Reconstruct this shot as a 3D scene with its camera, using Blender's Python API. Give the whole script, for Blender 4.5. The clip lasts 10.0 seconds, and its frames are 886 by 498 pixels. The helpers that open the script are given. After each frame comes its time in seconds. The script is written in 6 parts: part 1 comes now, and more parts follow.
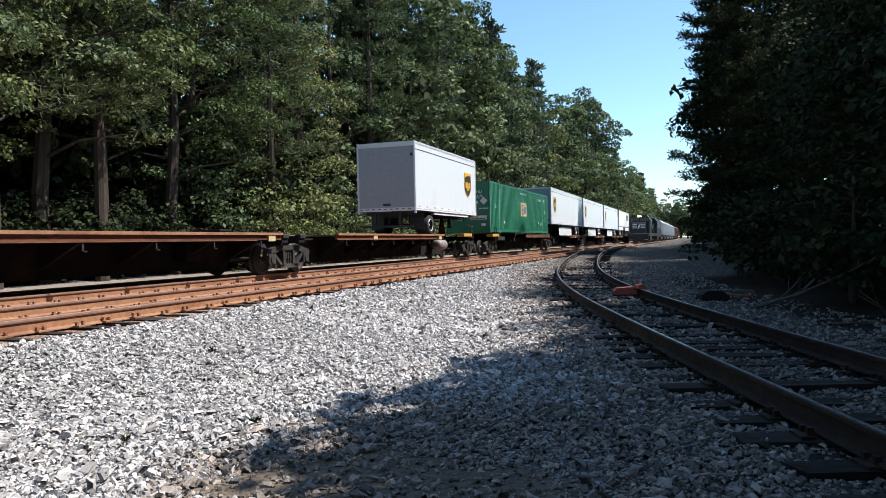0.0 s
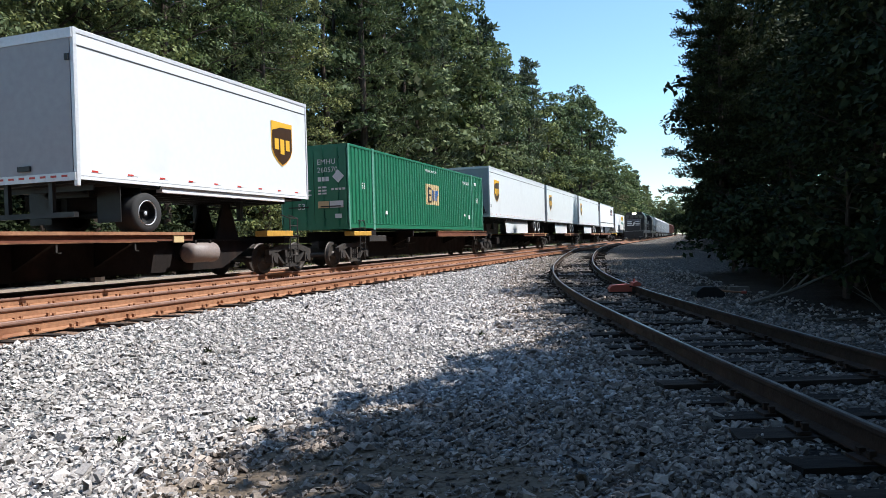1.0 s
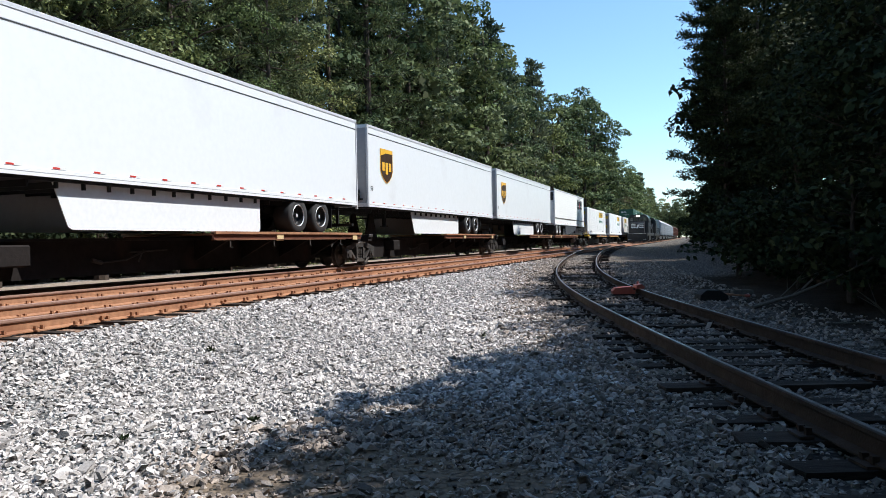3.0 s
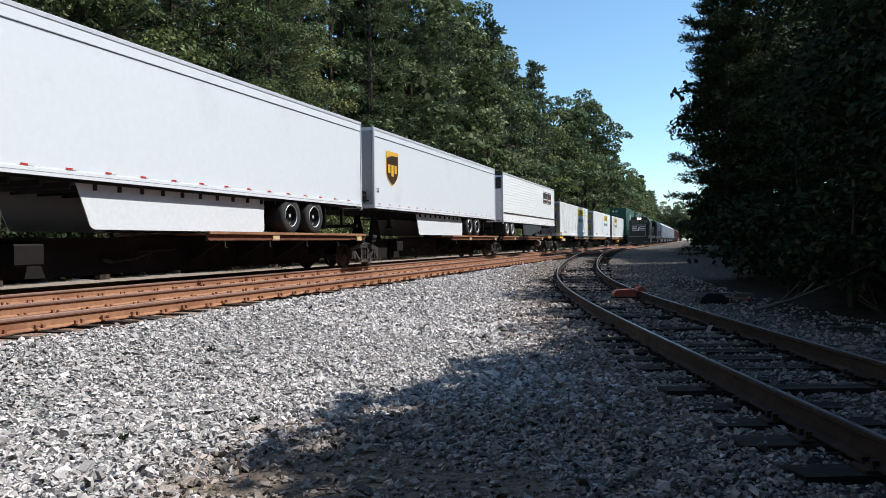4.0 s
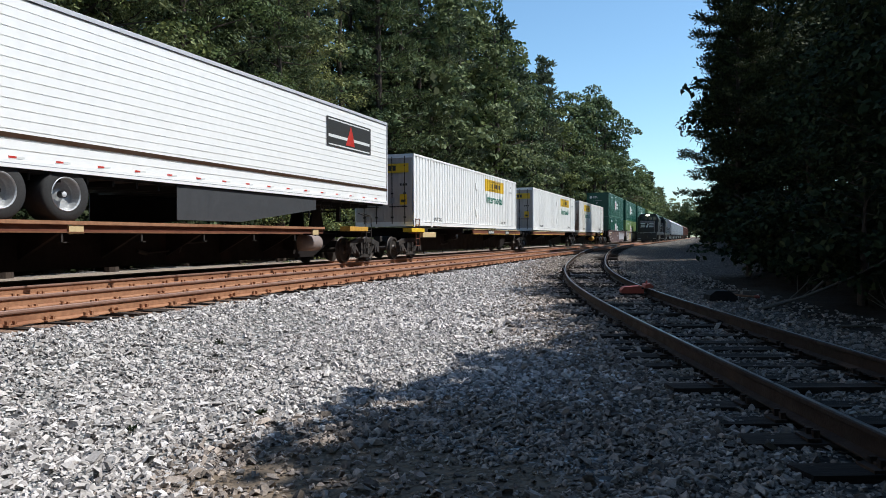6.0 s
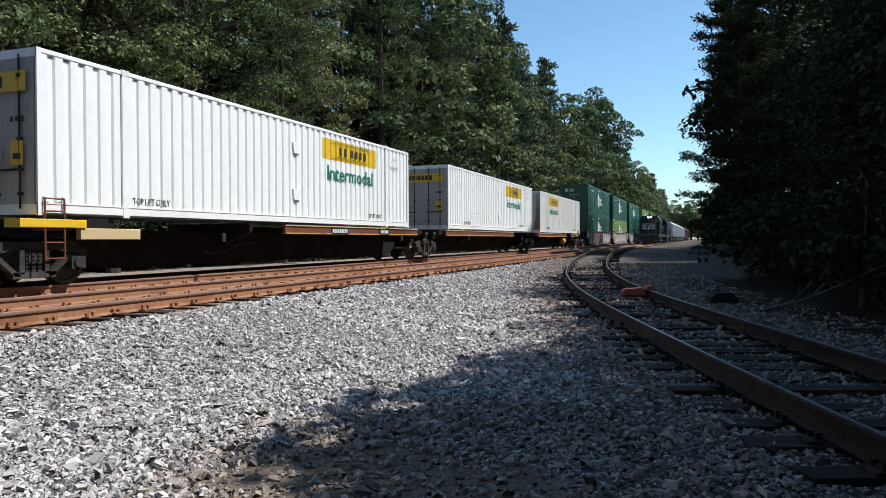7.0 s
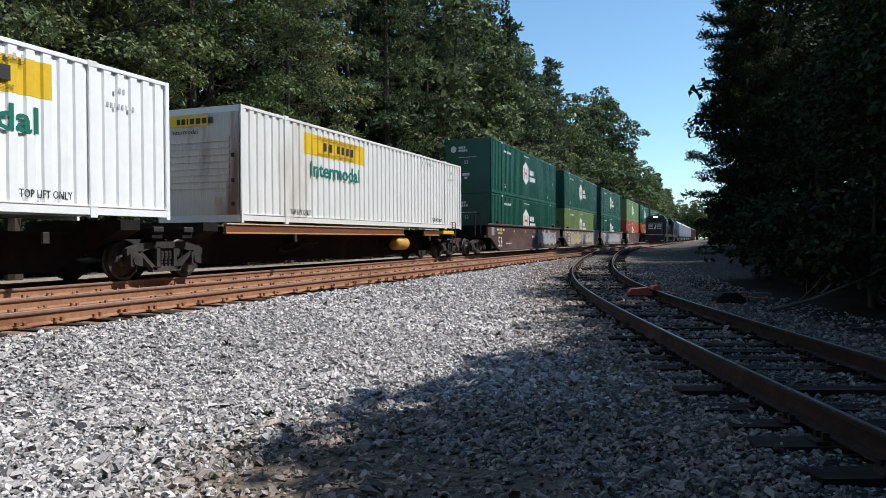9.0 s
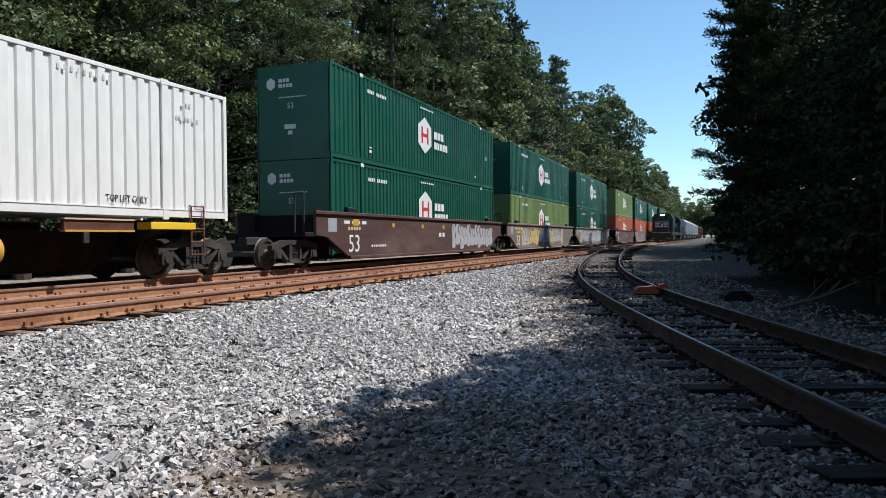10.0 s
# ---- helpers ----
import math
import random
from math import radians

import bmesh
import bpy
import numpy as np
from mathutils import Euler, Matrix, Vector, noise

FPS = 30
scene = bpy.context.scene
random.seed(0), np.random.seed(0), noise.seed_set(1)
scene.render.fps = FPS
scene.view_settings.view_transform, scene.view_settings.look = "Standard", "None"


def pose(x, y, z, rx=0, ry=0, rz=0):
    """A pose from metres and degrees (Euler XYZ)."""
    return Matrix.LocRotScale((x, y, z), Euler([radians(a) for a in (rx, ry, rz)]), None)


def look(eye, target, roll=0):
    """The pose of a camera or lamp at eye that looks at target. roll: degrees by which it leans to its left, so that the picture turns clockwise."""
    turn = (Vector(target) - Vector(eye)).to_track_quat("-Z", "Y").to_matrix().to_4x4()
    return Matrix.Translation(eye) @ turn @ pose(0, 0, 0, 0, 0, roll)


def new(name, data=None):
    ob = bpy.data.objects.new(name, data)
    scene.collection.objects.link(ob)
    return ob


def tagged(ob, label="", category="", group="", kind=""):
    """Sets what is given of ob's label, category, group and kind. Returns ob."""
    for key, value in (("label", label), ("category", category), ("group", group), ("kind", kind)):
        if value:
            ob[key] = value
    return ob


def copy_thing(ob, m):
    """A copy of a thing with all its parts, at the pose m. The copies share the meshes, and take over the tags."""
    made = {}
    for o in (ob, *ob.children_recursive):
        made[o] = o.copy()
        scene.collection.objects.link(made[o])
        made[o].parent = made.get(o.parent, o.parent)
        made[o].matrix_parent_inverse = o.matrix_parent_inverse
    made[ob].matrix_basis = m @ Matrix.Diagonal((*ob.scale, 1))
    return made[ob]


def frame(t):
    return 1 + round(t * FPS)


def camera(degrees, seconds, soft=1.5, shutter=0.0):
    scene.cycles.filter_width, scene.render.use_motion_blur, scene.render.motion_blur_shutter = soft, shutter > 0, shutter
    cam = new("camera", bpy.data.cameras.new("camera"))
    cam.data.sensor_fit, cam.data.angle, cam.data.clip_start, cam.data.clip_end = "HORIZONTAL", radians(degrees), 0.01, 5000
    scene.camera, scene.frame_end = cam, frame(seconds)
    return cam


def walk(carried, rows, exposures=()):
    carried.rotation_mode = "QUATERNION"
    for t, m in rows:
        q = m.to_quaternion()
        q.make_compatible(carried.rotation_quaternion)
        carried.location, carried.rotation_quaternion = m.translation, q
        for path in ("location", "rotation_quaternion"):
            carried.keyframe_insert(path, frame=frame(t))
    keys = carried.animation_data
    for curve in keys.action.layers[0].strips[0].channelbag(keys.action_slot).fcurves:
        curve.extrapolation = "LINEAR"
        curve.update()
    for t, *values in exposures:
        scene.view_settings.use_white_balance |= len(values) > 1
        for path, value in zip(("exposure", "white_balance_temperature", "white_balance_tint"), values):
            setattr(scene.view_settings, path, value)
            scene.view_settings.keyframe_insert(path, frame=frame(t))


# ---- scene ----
# Camera: hand-held beside the line, 0.80 m over the rail heads; +Y runs along the tracks.
cam = camera(64.0, 10.0, 0.7)
EYE = (0.0, 0.0, 0.87)
TURNS = [(0.0, 19.68, -0.57, 1.21), (0.5, 19.43, -0.77, 1.29), (1.0, 19.30, -0.70, 1.58), (1.5, 19.46, -0.48, 1.33),
         (2.0, 19.61, -0.63, 1.30), (2.5, 19.63, -0.66, 1.23), (4.0, 19.66, -0.50, 0.78), (4.5, 19.98, -0.86, 0.85),
         (5.0, 19.54, -0.81, 0.75), (5.5, 20.05, -0.93, 0.48), (7.0, 20.41, -0.75, 0.25), (7.5, 20.44, -0.96, 0.32),
         (8.0, 20.46, -0.88, 0.14), (8.5, 20.68, -0.52, 0.41), (9.0, 20.87, -0.74, 0.34), (9.5, 21.06, -0.99, 0.45),
         (10.0, 21.37, -0.84, 0.49)]
walk(cam, [(t, pose(*EYE, 90 + pitch, roll, yaw)) for t, yaw, pitch, roll in TURNS],
     exposures=[(0.0, 0.55, 6250, 9), (1.0, 0.6, 6250, 9), (2.5, 0.58, 6250, 9), (4.0, 0.26, 6200, 9), (5.5, 0.2, 6200, 8), (7.5, 0.12, 6150, 8), (10.0, 0.15, 6100, 8)])

# World and sun.
SUN_EL, SUN_AZ = radians(54), radians(68)      # azimuth from +Y towards +X
world = bpy.data.worlds.new("sky")
scene.world = world
world.use_nodes = True
wn = world.node_tree
sky = wn.nodes.new("ShaderNodeTexSky")
sky.sky_type = 'NISHITA'
sky.sun_disc = False
sky.sun_elevation, sky.sun_rotation = SUN_EL, SUN_AZ
sky.air_density, sky.dust_density, sky.ozone_density = 1.0, 0.3, 0.0
hue = wn.nodes.new("ShaderNodeMix")
hue.data_type, hue.blend_type = 'RGBA', 'MULTIPLY'
hue.inputs[0].default_value, hue.inputs[7].default_value = 1.0, (0.97, 1.19, 1.27, 1)
wn.links.new(sky.outputs[0], hue.inputs[6])
wn.links.new(hue.outputs[2], wn.nodes["Background"].inputs[0])
wn.nodes["Background"].inputs[1].default_value = 0.12
sun_data = bpy.data.lights.new("sun", 'SUN')
sun_data.energy, sun_data.angle, sun_data.color = 5.2, radians(0.53), (1.0, 0.965, 0.91)
sun = new("sun", sun_data)
sun.matrix_world = look((math.sin(SUN_AZ) * 80, math.cos(SUN_AZ) * 80, 80 * math.tan(SUN_EL)), (0, 0, 0))


# ---- materials ----
def material(name, col, rough=0.6, metal=0.0, vary=0.25, scale=3.0, bump=0.0, bump_scale=40.0, second=None, second_at=0.6,
             per_object=0.0, per_island=0.0, coat=0.0, stretch=(1, 1, 1)):
    """Principled surface with broad stains (second colour), fine grain and relief in object metres."""
    m = bpy.data.materials.new(name)
    m.use_nodes = True
    nt = m.node_tree
    b = nt.nodes["Principled BSDF"]
    tc = nt.nodes.new("ShaderNodeTexCoord")
    mp = nt.nodes.new("ShaderNodeMapping")
    mp.inputs["Scale"].default_value = stretch
    nt.links.new(tc.outputs["Object"], mp.inputs[0])

    def tex(sc, detail):
        n = nt.nodes.new("ShaderNodeTexNoise")
        n.inputs["Scale"].default_value, n.inputs["Detail"].default_value = sc, detail
        nt.links.new(mp.outputs[0], n.inputs["Vector"])
        return n

    def mix(a, bb, fac, mode='MIX'):
        n = nt.nodes.new("ShaderNodeMix")
        n.data_type, n.blend_type = 'RGBA', mode
        for s, v in ((n.inputs[0], fac), (n.inputs[6], a), (n.inputs[7], bb)):
            if isinstance(v, (int, float)):
                s.default_value = v
            elif isinstance(v, tuple):
                s.default_value = (*v[:3], 1)
            else:
                nt.links.new(v, s)
        return n.outputs[2]

    def ramp(src, lo, hi, a=0.0, c=1.0):
        n = nt.nodes.new("ShaderNodeMapRange")
        n.inputs[1].default_value, n.inputs[2].default_value = lo, hi
        n.inputs[3].default_value, n.inputs[4].default_value = a, c
        nt.links.new(src, n.inputs[0])
        return n.outputs[0]

    out = tuple(col)
    if second:
        out = mix(out, tuple(second), ramp(tex(scale * 0.45, 6).outputs[0], second_at, second_at + 0.15))
    if vary:
        out = mix(out, mix((0, 0, 0), (1, 1, 1), ramp(tex(scale * 6, 8).outputs[0], 0.25, 0.75, 1 - vary, 1.0)), 1.0, 'MULTIPLY')
    if per_object:
        oi = nt.nodes.new("ShaderNodeObjectInfo")
        out = mix(out, mix((0, 0, 0), (1, 1, 1), ramp(oi.outputs["Random"], 0, 1, 1 - per_object, 1.0)), 1.0, 'MULTIPLY')
    if per_island:
        gi = nt.nodes.new("ShaderNodeNewGeometry")
        out = mix(out, mix((0, 0, 0), (1, 1, 1), ramp(gi.outputs["Random Per Island"], 0, 1, 1 - per_island, 1.0)), 1.0, 'MULTIPLY')
    if isinstance(out, tuple):
        b.inputs["Base Color"].default_value = (*out[:3], 1)
    else:
        nt.links.new(out, b.inputs["Base Color"])
    rn = ramp(tex(scale * 2, 4).outputs[0], 0.3, 0.7, max(0.02, rough - 0.1), min(1, rough + 0.1))
    nt.links.new(rn, b.inputs["Roughness"])
    b.inputs["Metallic"].default_value = metal
    b.inputs["Specular IOR Level"].default_value = 0.5 if rough < 0.7 else 0.2
    b.inputs["Coat Weight"].default_value = coat
    if bump:
        bn = nt.nodes.new("ShaderNodeBump")
        bn.inputs["Strength"].default_value = bump
        bn.inputs["Distance"].default_value = 0.02
        nt.links.new(tex(bump_scale, 6).outputs[0], bn.inputs["Height"])
        nt.links.new(bn.outputs[0], b.inputs["Normal"])
    return m


def leaf_material(name, dark, light, tip, gloss=0.45, thin=0.35):
    """Leaves: each one its own green, some light through them."""
    m = bpy.data.materials.new(name)
    m.use_nodes = True
    nt = m.node_tree
    b = nt.nodes["Principled BSDF"]
    gi, oi = nt.nodes.new("ShaderNodeNewGeometry"), nt.nodes.new("ShaderNodeObjectInfo")
    cr = nt.nodes.new("ShaderNodeValToRGB")
    cr.color_ramp.elements[0].color, cr.color_ramp.elements[1].color = (*dark, 1), (*light, 1)
    e = cr.color_ramp.elements.new(0.96)
    e.color = (*tip, 1)
    cr.color_ramp.elements[1].position = 0.85
    nt.links.new(gi.outputs["Random Per Island"], cr.inputs[0])
    hs = nt.nodes.new("ShaderNodeHueSaturation")
    mr = nt.nodes.new("ShaderNodeMapRange")
    mr.inputs[3].default_value, mr.inputs[4].default_value = 0.47, 0.525
    nt.links.new(oi.outputs["Random"], mr.inputs[0])
    nt.links.new(mr.outputs[0], hs.inputs["Hue"])
    mv = nt.nodes.new("ShaderNodeMapRange")
    mv.inputs[3].default_value, mv.inputs[4].default_value = 1.25, 0.75
    nt.links.new(oi.outputs["Random"], mv.inputs[0])
    nt.links.new(mv.outputs[0], hs.inputs["Value"])
    nt.links.new(cr.outputs[0], hs.inputs["Color"])
    nt.links.new(hs.outputs[0], b.inputs["Base Color"])
    b.inputs["Roughness"].default_value = gloss
    b.inputs["Specular IOR Level"].default_value = 0.18 if thin > 0.2 else 0.08
    tr = nt.nodes.new("ShaderNodeBsdfTranslucent")
    nt.links.new(hs.outputs[0], tr.inputs[0])
    ms = nt.nodes.new("ShaderNodeMixShader")
    ms.inputs[0].default_value = thin
    nt.links.new(b.outputs[0], ms.inputs[1])
    nt.links.new(tr.outputs[0], ms.inputs[2])
    nt.links.new(ms.outputs[0], nt.nodes["Material Output"].inputs[0])
    return m


def ground_material():
    """Crushed grey stone beside the rails, browner and shade-darkened round the siding; shade-darkened brown litter
    under the woods; rust-stained stone between the main rails.
    """
    m = bpy.data.materials.new("ballast_and_litter")
    m.use_nodes = True
    nt = m.node_tree
    b = nt.nodes["Principled BSDF"]
    tc = nt.nodes.new("ShaderNodeTexCoord")
    L = nt.links.new

    def node(kind, **kw):
        n = nt.nodes.new(kind)
        for k, v in kw.items():
            n.inputs[k].default_value = v
        return n

    v1 = node("ShaderNodeTexVoronoi", Scale=19.0)
    v2 = node("ShaderNodeTexVoronoi", Scale=42.0)
    n1 = node("ShaderNodeTexNoise", Scale=0.9, Detail=5.0)
    n2 = node("ShaderNodeTexNoise", Scale=7.0, Detail=6.0)
    for n in (v1, v2, n1, n2):
        L(tc.outputs["Object"], n.inputs["Vector"])
    bw = nt.nodes.new("ShaderNodeRGBToBW")
    L(v1.outputs["Color"], bw.inputs[0])
    cr = nt.nodes.new("ShaderNodeValToRGB")
    cr.color_ramp.elements[0].position, cr.color_ramp.elements[0].color = 0.15, (0.12, 0.12, 0.125, 1)
    cr.color_ramp.elements[1].position, cr.color_ramp.elements[1].color = 0.8, (0.58, 0.565, 0.54, 1)
    L(bw.outputs[0], cr.inputs[0])
    # Gaps between stones are darkened in the colour, standing in for crevice shade.
    gap = node("ShaderNodeMapRange")
    gap.inputs[1].default_value, gap.inputs[2].default_value = 0.25, 0.6
    gap.inputs[3].default_value, gap.inputs[4].default_value = 1.0, 0.25
    L(v1.outputs["Distance"], gap.inputs[0])
    mul = nt.nodes.new("ShaderNodeMix")
    mul.data_type, mul.blend_type = 'RGBA', 'MULTIPLY'
    mul.inputs[0].default_value = 1
    L(cr.outputs[0], mul.inputs[6])
    L(gap.outputs[0], mul.inputs[7])
    sep = nt.nodes.new("ShaderNodeSeparateXYZ")
    L(tc.outputs["Object"], sep.inputs[0])

    def between(src, lo, hi, soft):
        up, dn = nt.nodes.new("ShaderNodeMapRange"), nt.nodes.new("ShaderNodeMapRange")
        add = nt.nodes.new("ShaderNodeMath")
        add.operation = 'ADD'
        sc = nt.nodes.new("ShaderNodeMath")
        sc.operation = 'MULTIPLY'
        sc.inputs[1].default_value = soft
        L(n2.outputs[0], sc.inputs[0])
        L(src, add.inputs[0])
        L(sc.outputs[0], add.inputs[1])
        up.inputs[1].default_value, up.inputs[2].default_value = lo, lo + soft * 0.4
        dn.inputs[1].default_value, dn.inputs[2].default_value = hi, hi + soft * 0.4
        dn.inputs[3].default_value, dn.inputs[4].default_value = 1, 0
        L(add.outputs[0], up.inputs[0])
        L(add.outputs[0], dn.inputs[0])
        p = nt.nodes.new("ShaderNodeMath")
        p.operation = 'MULTIPLY'
        L(up.outputs[0], p.inputs[0])
        L(dn.outputs[0], p.inputs[1])
        return p.outputs[0]

    def over(base, colour, fac):
        mm = nt.nodes.new("ShaderNodeMix")
        mm.data_type = 'RGBA'
        L(fac, mm.inputs[0])
        L(base, mm.inputs[6])
        mm.inputs[7].default_value = (*colour, 1)
        return mm.outputs[2]

    out = mul.outputs[2]
    rust = nt.nodes.new("ShaderNodeMath")
    rust.operation = 'MULTIPLY'
    rust.inputs[1].default_value = 0.7
    L(between(sep.outputs[0], -13.4, -6.7, 0.5), rust.inputs[0])
    out = over(out, (0.27, 0.15, 0.09), rust.outputs[0])
    tan = nt.nodes.new("ShaderNodeMath")
    tan.operation = 'MULTIPLY'
    tan.inputs[1].default_value = 0.65
    L(between(sep.outputs[0], -22.8, -13.6, 0.6), tan.inputs[0])
    out = over(out, (0.36, 0.27, 0.20), tan.outputs[0])
    # Brown litter taken near black, with the woods' shade painted in.
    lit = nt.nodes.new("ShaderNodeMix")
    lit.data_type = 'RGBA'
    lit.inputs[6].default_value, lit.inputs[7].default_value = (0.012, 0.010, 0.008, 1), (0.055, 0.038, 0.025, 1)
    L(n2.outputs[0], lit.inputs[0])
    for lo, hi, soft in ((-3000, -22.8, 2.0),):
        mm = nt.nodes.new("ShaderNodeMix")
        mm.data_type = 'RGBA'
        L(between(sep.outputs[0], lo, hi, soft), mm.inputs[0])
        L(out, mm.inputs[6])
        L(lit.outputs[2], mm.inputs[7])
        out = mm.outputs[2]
    # Stone colour made browner, and darker to stand for shade.
    dirty = nt.nodes.new("ShaderNodeMix")
    dirty.data_type, dirty.blend_type = 'RGBA', 'MULTIPLY'
    dirty.inputs[0].default_value = 1
    L(mul.outputs[2], dirty.inputs[6])
    dirty.inputs[7].default_value = (0.58, 0.51, 0.45, 1)
    mul2 = dirty.outputs[2]
    # browner stone with shade put into its colour round the siding, shade-darkened litter under the trees beside the
    # siding, and a trodden earthy patch
    for key, tone in (("shade_tone", mul2), ("litter", lit.outputs[2]), ("earth", None)):
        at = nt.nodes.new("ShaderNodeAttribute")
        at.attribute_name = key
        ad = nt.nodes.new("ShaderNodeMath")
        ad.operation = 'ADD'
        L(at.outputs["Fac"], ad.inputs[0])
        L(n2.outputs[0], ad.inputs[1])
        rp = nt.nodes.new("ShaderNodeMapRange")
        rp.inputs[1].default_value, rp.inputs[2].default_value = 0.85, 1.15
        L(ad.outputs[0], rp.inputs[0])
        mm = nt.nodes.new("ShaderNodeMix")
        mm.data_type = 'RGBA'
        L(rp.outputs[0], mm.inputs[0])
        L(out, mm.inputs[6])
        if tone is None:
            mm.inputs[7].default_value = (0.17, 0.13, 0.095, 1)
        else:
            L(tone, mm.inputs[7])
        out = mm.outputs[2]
    L(out, b.inputs["Base Color"])
    b.inputs["Roughness"].default_value = 0.95
    b.inputs["Specular IOR Level"].default_value = 0.08
    bn = nt.nodes.new("ShaderNodeBump")
    bn.inputs["Strength"].default_value, bn.inputs["Distance"].default_value = 0.9, 0.03
    L(gap.outputs[0], bn.inputs["Height"])
    L(bn.outputs[0], b.inputs["Normal"])
    return m


